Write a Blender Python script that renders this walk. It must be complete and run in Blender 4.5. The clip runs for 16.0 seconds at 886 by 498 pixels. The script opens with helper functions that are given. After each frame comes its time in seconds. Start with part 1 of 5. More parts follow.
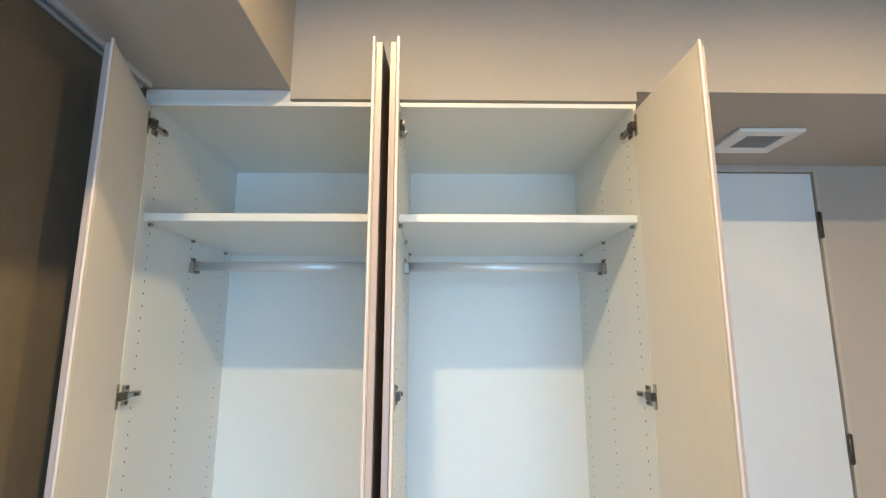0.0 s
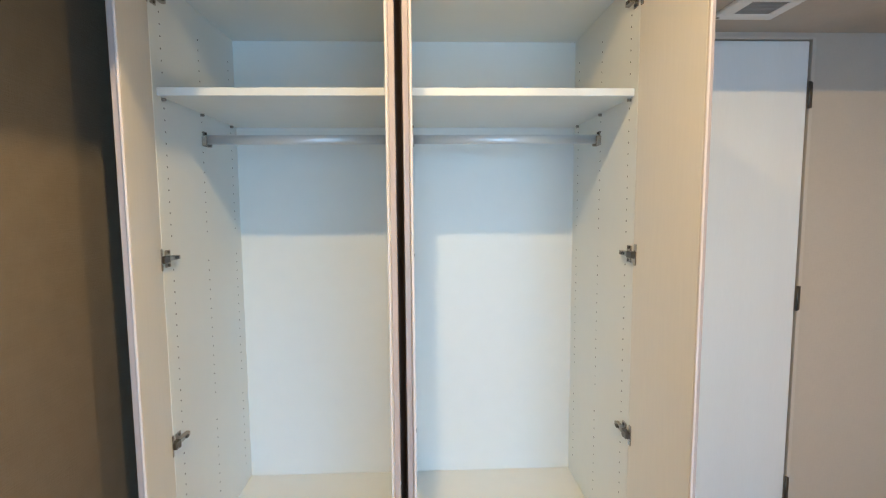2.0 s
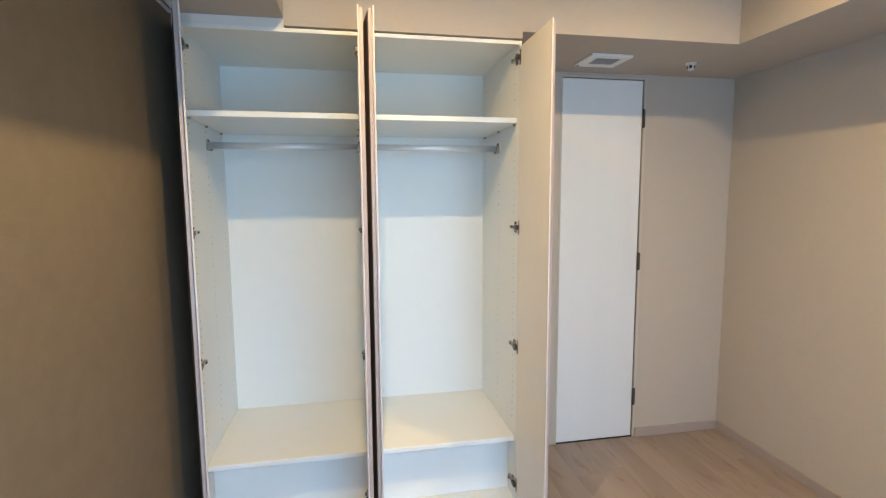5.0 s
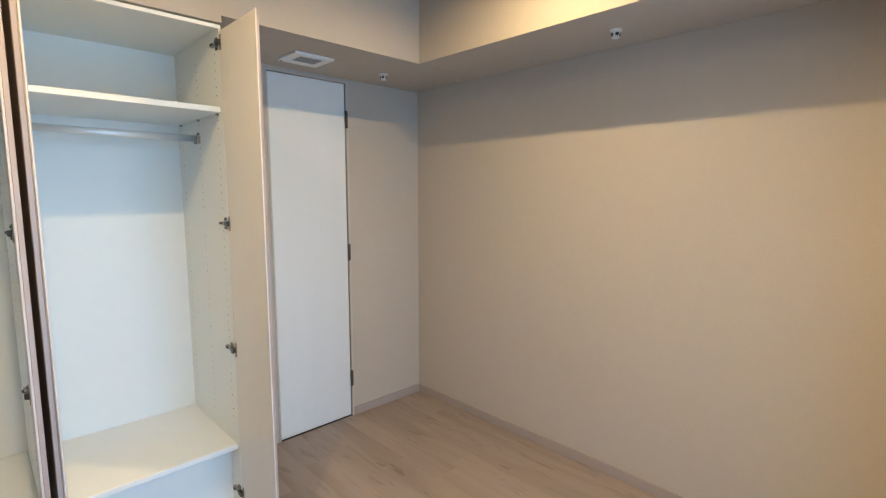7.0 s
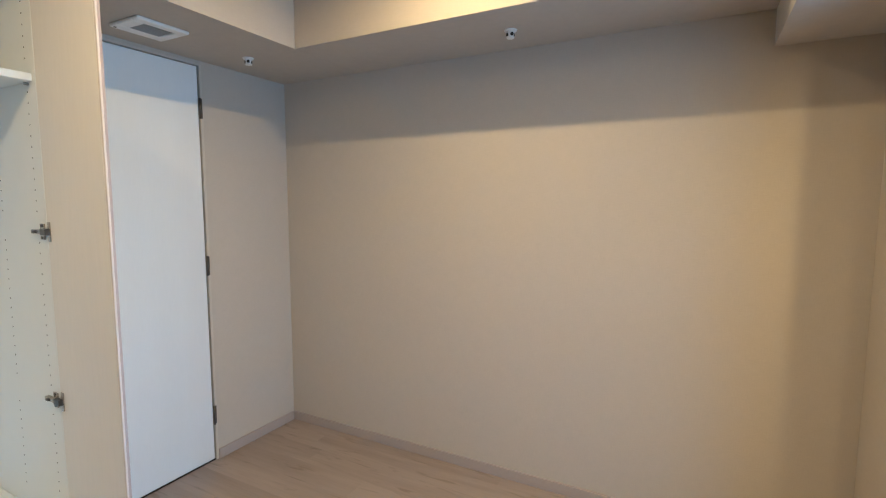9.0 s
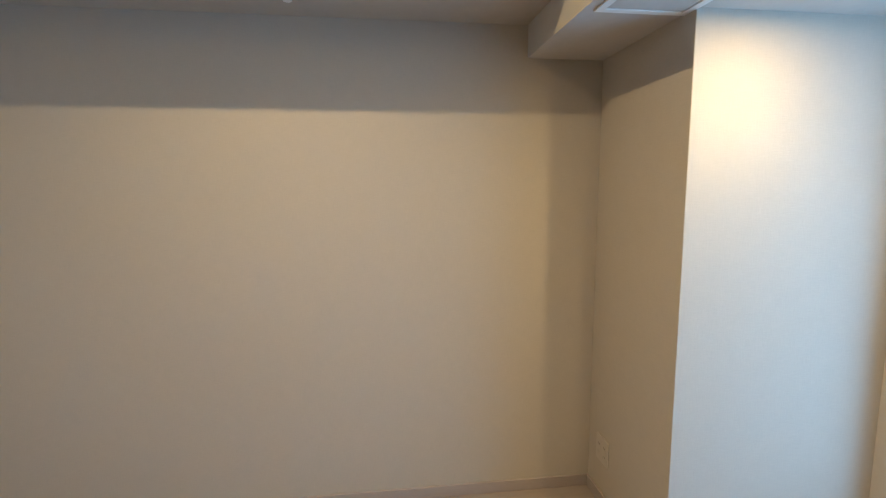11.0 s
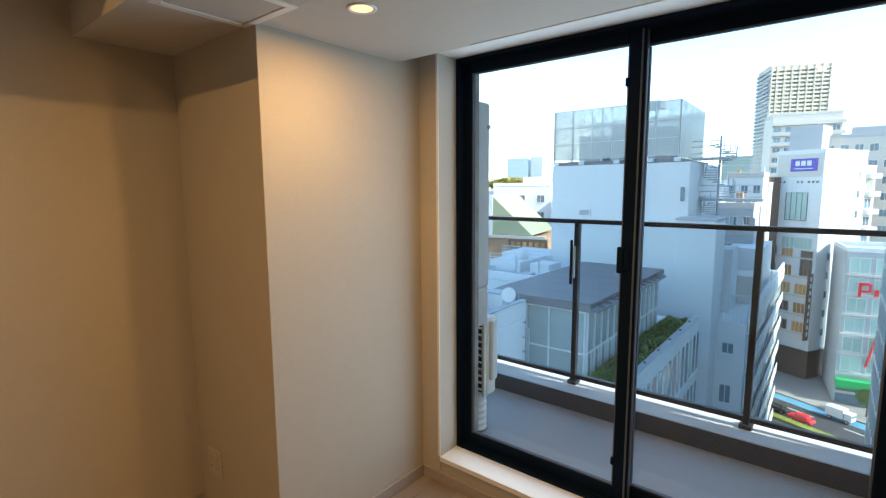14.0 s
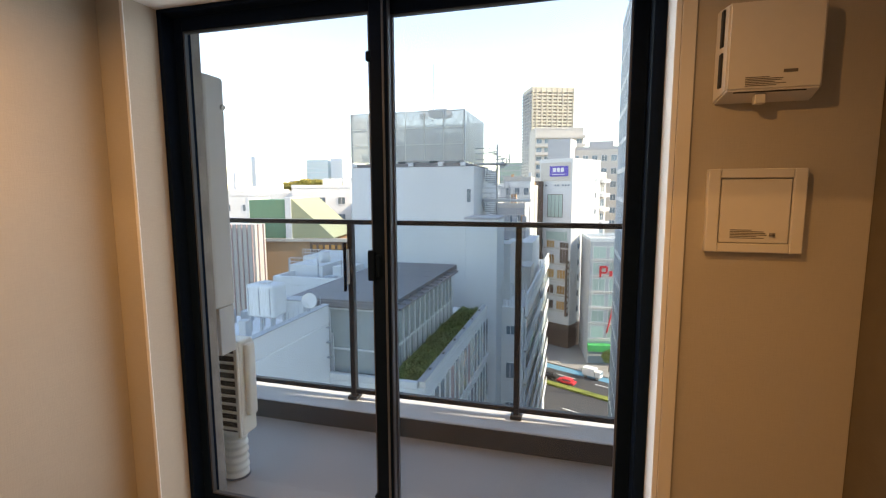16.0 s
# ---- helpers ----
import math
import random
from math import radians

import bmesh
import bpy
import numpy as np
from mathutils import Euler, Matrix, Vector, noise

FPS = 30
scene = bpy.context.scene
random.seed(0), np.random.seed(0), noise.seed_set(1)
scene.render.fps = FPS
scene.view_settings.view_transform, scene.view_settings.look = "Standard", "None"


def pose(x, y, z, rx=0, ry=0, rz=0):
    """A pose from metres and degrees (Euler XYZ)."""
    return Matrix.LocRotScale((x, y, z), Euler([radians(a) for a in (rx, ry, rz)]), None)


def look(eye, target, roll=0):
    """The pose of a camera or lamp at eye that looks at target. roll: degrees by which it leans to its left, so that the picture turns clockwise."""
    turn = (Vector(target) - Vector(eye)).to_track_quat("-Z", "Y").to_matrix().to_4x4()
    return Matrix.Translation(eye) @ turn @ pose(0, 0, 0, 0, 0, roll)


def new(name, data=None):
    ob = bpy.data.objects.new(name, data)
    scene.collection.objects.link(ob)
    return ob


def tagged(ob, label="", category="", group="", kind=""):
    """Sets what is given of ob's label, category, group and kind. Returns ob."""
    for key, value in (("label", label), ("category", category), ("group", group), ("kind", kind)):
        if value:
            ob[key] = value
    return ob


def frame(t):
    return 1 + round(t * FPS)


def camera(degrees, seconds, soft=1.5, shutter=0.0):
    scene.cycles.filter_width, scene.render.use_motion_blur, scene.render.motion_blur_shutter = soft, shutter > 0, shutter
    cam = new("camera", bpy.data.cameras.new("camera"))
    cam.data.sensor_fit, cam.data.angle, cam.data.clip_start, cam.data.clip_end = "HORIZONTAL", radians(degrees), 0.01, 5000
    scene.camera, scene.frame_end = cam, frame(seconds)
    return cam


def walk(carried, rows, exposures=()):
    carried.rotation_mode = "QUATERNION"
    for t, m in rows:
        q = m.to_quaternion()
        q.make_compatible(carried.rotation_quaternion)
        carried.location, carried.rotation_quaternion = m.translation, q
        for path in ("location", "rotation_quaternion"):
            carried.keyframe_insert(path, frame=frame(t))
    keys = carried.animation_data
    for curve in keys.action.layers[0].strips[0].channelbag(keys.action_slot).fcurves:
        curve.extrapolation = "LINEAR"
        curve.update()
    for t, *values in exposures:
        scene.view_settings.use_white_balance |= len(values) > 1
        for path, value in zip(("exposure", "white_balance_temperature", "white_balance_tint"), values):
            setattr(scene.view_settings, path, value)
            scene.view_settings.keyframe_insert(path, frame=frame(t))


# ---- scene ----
cam = camera(85.0, 16.0, soft=1.2)
PATH = [
    (0, (-2.053, -1.797, 1.476), (-2.028, 0.173, 1.824), 0.1),
    (0.5, (-2.066, -1.8, 1.481), (-2.03, 0.195, 1.618), -0.1),
    (1, (-2.079, -1.814, 1.48), (-2.03, 0.185, 1.443), -0.2),
    (1.5, (-2.098, -1.842, 1.483), (-2.036, 0.152, 1.339), -0.3),
    (2, (-2.106, -1.909, 1.471), (-2.034, 0.081, 1.288), -0.4),
    (2.5, (-2.116, -2.057, 1.465), (-2.04, -0.069, 1.267), -0.3),
    (3, (-2.162, -2.221, 1.463), (-2.086, -0.233, 1.262), -0.3),
    (3.2, (-2.177, -2.272, 1.476), (-2.107, -0.284, 1.269), -0.3),
    (5.3, (-2.229, -2.577, 1.458), (-1.716, -0.656, 1.24), -0.4),
    (5.5, (-2.238, -2.595, 1.461), (-1.607, -0.71, 1.238), -0.4),
    (6, (-2.234, -2.634, 1.464), (-1.32, -0.87, 1.234), -0.2),
    (6.5, (-2.245, -2.611, 1.463), (-1.058, -1.018, 1.23), -0.2),
    (7, (-2.259, -2.58, 1.454), (-0.876, -1.155, 1.22), -0.0),
    (7.5, (-2.267, -2.54, 1.446), (-0.761, -1.245, 1.209), 0.0),
    (8, (-2.273, -2.487, 1.439), (-0.69, -1.288, 1.195), 0.0),
    (8.2, (-2.261, -2.46, 1.435), (-0.651, -1.298, 1.192), 0.0),
    (10.3, (-2.224, -1.962, 1.405), (-0.246, -1.762, 1.191), -0.3),
    (10.5, (-2.19, -1.922, 1.444), (-0.206, -1.871, 1.197), -0.2),
    (11, (-2.106, -1.868, 1.443), (-0.138, -2.124, 1.193), -0.2),
    (11.5, (-2.075, -1.801, 1.44), (-0.166, -2.345, 1.201), -0.2),
    (12, (-2.099, -1.786, 1.449), (-0.259, -2.531, 1.205), -0.2),
    (12.5, (-2.129, -1.768, 1.439), (-0.367, -2.686, 1.206), -0.4),
    (13, (-2.153, -1.773, 1.428), (-0.513, -2.896, 1.206), -0.5),
    (13.5, (-2.167, -1.855, 1.448), (-0.69, -3.181, 1.204), -0.4),
    (14, (-2.182, -1.93, 1.447), (-0.936, -3.475, 1.199), -0.3),
    (14.5, (-2.202, -2.013, 1.442), (-1.212, -3.733, 1.19), -0.4),
    (15, (-2.234, -2.113, 1.42), (-1.466, -3.944, 1.175), -0.2),
    (15.5, (-2.248, -2.21, 1.414), (-1.63, -4.096, 1.167), -0.2),
    (16, (-2.212, -2.355, 1.416), (-1.67, -4.265, 1.173), -0.2),
]
EXPOSURES = [(0, 3.97, 4600, -5), (1, 3.85, 4650, -4), (2, 3.85, 4650, -4), (3, 3.95, 4700, -4), (5.5, 3.88, 4700, -3), (6, 3.85, 4700, -3), (6.5, 3.8, 4650, -4), (8, 3.78, 4500, -4), (10.5, 3.8, 4350, -5), (11, 3.6, 4400, -6), (11.5, 3.31, 4600, -6), (12.5, 3.1, 4800, -7), (13, 3.05, 5050, -4), (13.5, 2.78, 5400, -2), (14, 2.77, 6150, 3), (14.5, 2.72, 6500, 7), (15, 2.68, 6750, 9), (16, 2.62, 7800, 16)]
walk(cam, [(t, look(eye, target, roll)) for t, eye, target, roll in PATH], EXPOSURES)

# ---- daylight: clear sky, sun high to the west behind the neighbouring block ----
world = bpy.data.worlds.new("sky")
world.use_nodes = True
scene.world = world
wn = world.node_tree.nodes
sky = wn.new("ShaderNodeTexSky")
sky.sky_type = "NISHITA"
sky.sun_disc = False
SUN_EL, SUN_AZ = 38.0, 266.2  # degrees, azimuth clockwise from +y
sky.sun_elevation, sky.sun_rotation = radians(SUN_EL), radians(SUN_AZ)
sky.air_density, sky.dust_density, sky.ozone_density = 1.0, 0.3, 1.0
world.node_tree.links.new(sky.outputs[0], wn["Background"].inputs[0])
wn["Background"].inputs[1].default_value = 0.084

sun_vec = Vector((math.sin(radians(SUN_AZ)) * math.cos(radians(SUN_EL)), math.cos(radians(SUN_AZ)) * math.cos(radians(SUN_EL)), math.sin(radians(SUN_EL))))
sun = new("sun", bpy.data.lights.new("sun", "SUN"))
sun.data.energy, sun.data.angle, sun.data.color = 1.35, radians(0.5), (1.0, 0.89, 0.74)
sun.matrix_world = look(sun_vec * 50, (0, 0, 0))

# ---- room measures ----
WEST, EAST = -2.845, 0.0
NORTH, SOUTH = 0.0, -3.669
CEIL, SOFFIT, LOW = 2.52, 2.132, 1.998
BULK_Y, EAST_X, WEST_X, BEAM_Y = -0.574, -0.488, -2.452, -2.513
COL_X, COL_Y = -0.640, -2.855
LAMP_X, LAMP_W, WINDOW_W = (-0.98, -2.09), 1.78, 1.98

# downlights: two in the high ceiling, two in the low one by the window
DOWNLIGHTS = [(LAMP_X[0], -1.54, CEIL), (LAMP_X[1] - 0.09, -1.54, CEIL), (LAMP_X[0] - 0.03, -2.993, LOW), (LAMP_X[1], -2.993, LOW)]
for lx, ly, lz in DOWNLIGHTS:
    l = new("downlight_lamp", bpy.data.lights.new("downlight_lamp", "AREA"))
    l.data.spread = radians(168 if lz > 2.2 else 180)
    l.data.shape, l.data.size, l.data.energy, l.data.color = "DISK", 0.036, LAMP_W if lz > 2.2 else LAMP_W * (0.52 if lx > -1.5 else 0.46), (1.0, 0.55, 0.195)
    l.matrix_world = pose(lx, ly, lz - 0.012)

# added fill lamp in the window's opening, standing in for the sky's light
l = new("window_daylight", bpy.data.lights.new("window_daylight", "AREA"))
l.data.shape, l.data.size, l.data.size_y, l.data.energy, l.data.color = "RECTANGLE", 1.60, 1.84, WINDOW_W, (0.74, 0.88, 1.0)
l.data.spread = radians(165)
l.matrix_world = look((-1.585, -3.794, 1.09), (-1.585, 0, 1.09))

# ---- materials ----
def material(name, col, rough=0.6, metal=0.0, var=0.06, scale=8.0, bump=0.0, bump_scale=200.0, stretch=(1, 1, 1), spec=0.5, rand=0.0, coat=0.0):
    """A surface of one colour with broad stains, fine grain and fine relief, in metres."""
    m = bpy.data.materials.new(name)
    m.use_nodes = True
    nt = m.node_tree
    p = nt.nodes["Principled BSDF"]
    p.inputs["Roughness"].default_value, p.inputs["Metallic"].default_value = rough, metal
    p.inputs["Specular IOR Level"].default_value = spec
    p.inputs["Coat Weight"].default_value = coat
    geo = nt.nodes.new("ShaderNodeNewGeometry")
    mp = nt.nodes.new("ShaderNodeMapping")
    mp.inputs["Scale"].default_value = stretch
    nt.links.new(geo.outputs["Position"], mp.inputs["Vector"])
    broad, fine = nt.nodes.new("ShaderNodeTexNoise"), nt.nodes.new("ShaderNodeTexNoise")
    broad.inputs["Scale"].default_value, fine.inputs["Scale"].default_value = scale * 0.25, scale * 6
    broad.inputs["Detail"].default_value = fine.inputs["Detail"].default_value = 4
    add = nt.nodes.new("ShaderNodeMath")
    nt.links.new(mp.outputs[0], broad.inputs["Vector"]), nt.links.new(mp.outputs[0], fine.inputs["Vector"])
    nt.links.new(broad.outputs["Fac"], add.inputs[0]), nt.links.new(fine.outputs["Fac"], add.inputs[1])
    value = nt.nodes.new("ShaderNodeMapRange")
    value.inputs["From Min"].default_value, value.inputs["From Max"].default_value = 0.6, 1.4
    value.inputs["To Min"].default_value, value.inputs["To Max"].default_value = 1 - var, 1 + var
    nt.links.new(add.outputs[0], value.inputs["Value"])
    hsv = nt.nodes.new("ShaderNodeHueSaturation")
    hsv.inputs["Color"].default_value = (*col, 1)
    last = value.outputs[0]
    if rand:
        info, vary, mul = nt.nodes.new("ShaderNodeObjectInfo"), nt.nodes.new("ShaderNodeMapRange"), nt.nodes.new("ShaderNodeMath")
        vary.inputs["To Min"].default_value, vary.inputs["To Max"].default_value = 1 - rand, 1 + rand
        mul.operation = "MULTIPLY"
        nt.links.new(info.outputs["Random"], vary.inputs["Value"])
        nt.links.new(vary.outputs[0], mul.inputs[0]), nt.links.new(last, mul.inputs[1])
        last = mul.outputs[0]
    nt.links.new(last, hsv.inputs["Value"])
    nt.links.new(hsv.outputs[0], p.inputs["Base Color"])
    rr = nt.nodes.new("ShaderNodeMapRange")
    rr.inputs["To Min"].default_value, rr.inputs["To Max"].default_value = max(rough - 0.08, 0.03), min(rough + 0.08, 1)
    nt.links.new(broad.outputs["Fac"], rr.inputs["Value"]), nt.links.new(rr.outputs[0], p.inputs["Roughness"])
    if bump:
        grain, b = nt.nodes.new("ShaderNodeTexNoise"), nt.nodes.new("ShaderNodeBump")
        grain.inputs["Scale"].default_value, grain.inputs["Detail"].default_value = bump_scale, 5
        b.inputs["Strength"].default_value, b.inputs["Distance"].default_value = bump, 0.002
        nt.links.new(mp.outputs[0], grain.inputs["Vector"])
        nt.links.new(grain.outputs["Fac"], b.inputs["Height"]), nt.links.new(b.outputs[0], p.inputs["Normal"])
    return m


def wallpaper(name, col, var=0.02, relief=0.22):
    """Woven-look vinyl paper: fine upright and level threads with a faint mottle."""
    m = material(name, col, rough=0.85, var=var, scale=3.0, spec=0.25)
    nt = m.node_tree
    p = nt.nodes["Principled BSDF"]
    geo = nt.nodes.new("ShaderNodeNewGeometry")
    heights = []
    for s in ((420, 420, 26), (30, 30, 420)):
        mp, n = nt.nodes.new("ShaderNodeMapping"), nt.nodes.new("ShaderNodeTexNoise")
        mp.inputs["Scale"].default_value = s
        n.inputs["Scale"].default_value, n.inputs["Detail"].default_value = 1.0, 3
        nt.links.new(geo.outputs["Position"], mp.inputs[0]), nt.links.new(mp.outputs[0], n.inputs["Vector"])
        heights.append(n.outputs["Fac"])
    add, b = nt.nodes.new("ShaderNodeMath"), nt.nodes.new("ShaderNodeBump")
    nt.links.new(heights[0], add.inputs[0]), nt.links.new(heights[1], add.inputs[1])
    b.inputs["Strength"].default_value, b.inputs["Distance"].default_value = relief, 0.0015
    nt.links.new(add.outputs[0], b.inputs["Height"]), nt.links.new(b.outputs[0], p.inputs["Normal"])
    # threads also show faintly in the colour
    hsv = [n for n in nt.nodes if n.bl_idname == "ShaderNodeHueSaturation"][0]
    old = hsv.inputs["Value"].links[0].from_socket
    thread, mul = nt.nodes.new("ShaderNodeMapRange"), nt.nodes.new("ShaderNodeMath")
    thread.inputs["From Min"].default_value, thread.inputs["From Max"].default_value = 0.6, 1.4
    thread.inputs["To Min"].default_value, thread.inputs["To Max"].default_value = 0.96, 1.04
    mul.operation = "MULTIPLY"
    nt.links.new(add.outputs[0], thread.inputs["Value"])
    nt.links.new(thread.outputs[0], mul.inputs[0]), nt.links.new(old, mul.inputs[1]), nt.links.new(mul.outputs[0], hsv.inputs["Value"])
    return m


def oak(name, dark, light):
    """Greige oak boards along y: long grain, cathedral streaks and short dark flecks, each board a little different."""
    m = material(name, light, rough=0.42, var=0.05, scale=4, bump=0.12, bump_scale=60, stretch=(6, 0.5, 6), rand=0.04)
    nt = m.node_tree
    hsv = [n for n in nt.nodes if n.bl_idname == "ShaderNodeHueSaturation"][0]
    geo, info = nt.nodes.new("ShaderNodeNewGeometry"), nt.nodes.new("ShaderNodeObjectInfo")
    off = nt.nodes.new("ShaderNodeVectorMath")
    off.operation = "ADD"
    scl = nt.nodes.new("ShaderNodeVectorMath")
    scl.operation = "SCALE"
    scl.inputs[0].default_value = (3.1, 7.7, 1.3)
    nt.links.new(info.outputs["Random"], scl.inputs["Scale"])
    nt.links.new(geo.outputs["Position"], off.inputs[0]), nt.links.new(scl.outputs[0], off.inputs[1])
    cols = []
    for s, lo, hi in (((7, 0.9, 1), 0.40, 0.72), ((26, 4.2, 1), 0.60, 0.70), ((90, 3, 1), 0.35, 0.75)):
        mp, n, ramp = nt.nodes.new("ShaderNodeMapping"), nt.nodes.new("ShaderNodeTexNoise"), nt.nodes.new("ShaderNodeMapRange")
        mp.inputs["Scale"].default_value = s
        n.inputs["Scale"].default_value, n.inputs["Detail"].default_value, n.inputs["Distortion"].default_value = 1.0, 4, 0.6
        ramp.inputs["From Min"].default_value, ramp.inputs["From Max"].default_value = lo, hi
        nt.links.new(off.outputs[0], mp.inputs[0]), nt.links.new(mp.outputs[0], n.inputs["Vector"]), nt.links.new(n.outputs["Fac"], ramp.inputs["Value"])
        cols.append(ramp.outputs[0])
    w = nt.nodes.new("ShaderNodeMath")
    w.operation = "MULTIPLY_ADD"
    nt.links.new(cols[0], w.inputs[0])
    w.inputs[1].default_value = 0.42
    w2 = nt.nodes.new("ShaderNodeMath")
    w2.operation = "MULTIPLY_ADD"
    nt.links.new(cols[1], w2.inputs[0])
    w2.inputs[1].default_value = 0.40
    w3 = nt.nodes.new("ShaderNodeMath")
    w3.operation = "MULTIPLY"
    nt.links.new(cols[2], w3.inputs[0])
    w3.inputs[1].default_value = 0.10
    nt.links.new(w3.outputs[0], w2.inputs[2]), nt.links.new(w2.outputs[0], w.inputs[2])
    mix = nt.nodes.new("ShaderNodeMix")
    mix.data_type = "RGBA"
    mix.inputs["A"].default_value, mix.inputs["B"].default_value = (*light, 1), (*dark, 1)
    nt.links.new(w.outputs[0], mix.inputs["Factor"]), nt.links.new(mix.outputs["Result"], hsv.inputs["Color"])
    return m


def glow(name, col, strength):
    m = bpy.data.materials.new(name)
    m.use_nodes = True
    p = m.node_tree.nodes["Principled BSDF"]
    p.inputs["Emission Color"].default_value, p.inputs["Emission Strength"].default_value = (*col, 1), strength
    return m


def pane_glass(name, tint=(1, 1, 1), gloss=1.0):
    """Clear thin glass: mirror-like by Fresnel, the rest lets light straight through."""
    m = bpy.data.materials.new(name)
    m.use_nodes = True
    nt = m.node_tree
    nt.nodes.remove(nt.nodes["Principled BSDF"])
    tr, gl, fr, power, mul, mix = (nt.nodes.new("ShaderNode" + k) for k in ("BsdfTransparent", "BsdfGlossy", "LayerWeight", "Math", "Math", "MixShader"))
    tr.inputs[0].default_value = (*tint, 1)
    gl.inputs["Roughness"].default_value = 0.0
    fr.inputs["Blend"].default_value = 0.5
    power.operation, mul.operation = "POWER", "MULTIPLY_ADD"
    power.inputs[1].default_value = 5.0
    mul.inputs[1].default_value, mul.inputs[2].default_value = 0.9 * gloss, 0.035 * gloss
    nt.links.new(fr.outputs["Facing"], power.inputs[0]), nt.links.new(power.outputs[0], mul.inputs[0]), nt.links.new(mul.outputs[0], mix.inputs[0])
    nt.links.new(tr.outputs[0], mix.inputs[1]), nt.links.new(gl.outputs[0], mix.inputs[2])
    nt.links.new(mix.outputs[0], nt.nodes["Material Output"].inputs[0])
    return m


def screen_mesh(name, col, clear):
    """Perforated metal: part of the light passes through its holes."""
    m = material(name, col, rough=0.5, var=0.08, scale=0.6)
    nt = m.node_tree
    p = nt.nodes["Principled BSDF"]
    tr, mix = nt.nodes.new("ShaderNodeBsdfTransparent"), nt.nodes.new("ShaderNodeMixShader")
    mix.inputs[0].default_value = clear
    nt.links.new(p.outputs[0], mix.inputs[1]), nt.links.new(tr.outputs[0], mix.inputs[2])
    nt.links.new(mix.outputs[0], nt.nodes["Material Output"].inputs[0])
    return m


BEIGE = wallpaper("beige_wallpaper", (0.475, 0.43, 0.365))
BROWN = wallpaper("brown_wallpaper", (0.150, 0.120, 0.079), var=0.09, relief=0.5)
CEILING = wallpaper("ceiling_paper", (0.53, 0.50, 0.46), relief=0.2)
OAK = oak("greige_oak", (0.135, 0.10, 0.082), (0.32, 0.265, 0.232))
SKIRT = material("greige_skirting", (0.36, 0.31, 0.285), rough=0.45, var=0.06, scale=6, stretch=(1, 1, 8))
WHITE = material("white_melamine", (0.78, 0.795, 0.77), rough=0.38, var=0.015, scale=3, bump=0.02, bump_scale=300)
INNER = material("cream_door_face", (0.74, 0.71, 0.66), rough=0.45, var=0.03, scale=4, bump=0.03, bump_scale=160, stretch=(4, 4, 0.4))
OUTER = material("taupe_door_face", (0.20, 0.15, 0.12), rough=0.4, var=0.12, scale=6, stretch=(6, 6, 0.5))
EDGE = material("grey_edge_profile", (0.64, 0.58, 0.54), rough=0.35, var=0.03, scale=5)
PULL = material("taupe_finger_pull", (0.42, 0.35, 0.32), rough=0.4, var=0.05, scale=5)
DOORWHITE = material("white_door_sheet", (0.76, 0.77, 0.76), rough=0.4, var=0.025, scale=5, bump=0.03, bump_scale=120, stretch=(8, 8, 0.5))
PLASTIC = material("white_plastic", (0.80, 0.79, 0.76), rough=0.4, var=0.015, scale=10)
BEIGEPLATE = material("beige_plastic", (0.50, 0.455, 0.39), rough=0.5, var=0.02, scale=10)
CREAM = material("cream_plastic", (0.70, 0.66, 0.60), rough=0.45, var=0.02, scale=10)
DARK = material("dark_hole", (0.02, 0.02, 0.02), rough=0.7, var=0.1)
GREYSLOT = material("grey_louvre", (0.30, 0.29, 0.27), rough=0.5, var=0.05, scale=20)
NICKEL = material("nickel", (0.40, 0.37, 0.33), rough=0.28, metal=1.0, var=0.08, scale=40)
STEEL = material("dark_steel", (0.10, 0.09, 0.08), rough=0.35, metal=0.8, var=0.1, scale=40)
ALU = material("satin_aluminium", (0.74, 0.75, 0.76), rough=0.45, metal=0.6, var=0.03, scale=20, stretch=(0.3, 4, 4))
BLACK = material("black_sash", (0.0045, 0.011, 0.025), spec=0.05, rough=0.5, var=0.15, scale=8, bump=0.03, bump_scale=500)
GASKET = material("grey_sash_edge", (0.085, 0.10, 0.13), rough=0.4, metal=0.0, var=0.05, scale=9)
LINING = material("white_window_lining", (0.78, 0.77, 0.76), rough=0.4, var=0.02, scale=5)
RAILM = material("bronze_railing", (0.030, 0.033, 0.038), rough=0.4, metal=0.5, var=0.1, scale=12)
INK = material("grey_print", (0.16, 0.14, 0.12), rough=0.7, var=0.05)
GLASS = pane_glass("window_glass", (0.96, 0.98, 0.98))
RAILGLASS = pane_glass("railing_glass", (0.90, 0.94, 0.96), 0.7)
LENS = glow("warm_led", (1.0, 0.52, 0.16), 0.28)
BALCONY = material("balcony_sheet", (0.34, 0.325, 0.315), rough=0.55, var=0.1, scale=5, bump=0.15, bump_scale=120)
KERB = material("kerb_concrete", (0.56, 0.58, 0.59), rough=0.6, var=0.1, scale=6, bump=0.2, bump_scale=150)
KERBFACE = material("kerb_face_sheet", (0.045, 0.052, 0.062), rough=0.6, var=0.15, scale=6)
GRIT = material("grit_render", (0.34, 0.33, 0.32), rough=0.9, var=0.45, scale=40, bump=0.8, bump_scale=160)
ACWHITE = material("ivory_casing", (0.85, 0.86, 0.82), rough=0.4, var=0.02, scale=8)
PARTITION = material("grey_partition", (0.60, 0.62, 0.63), rough=0.5, var=0.04, scale=5)


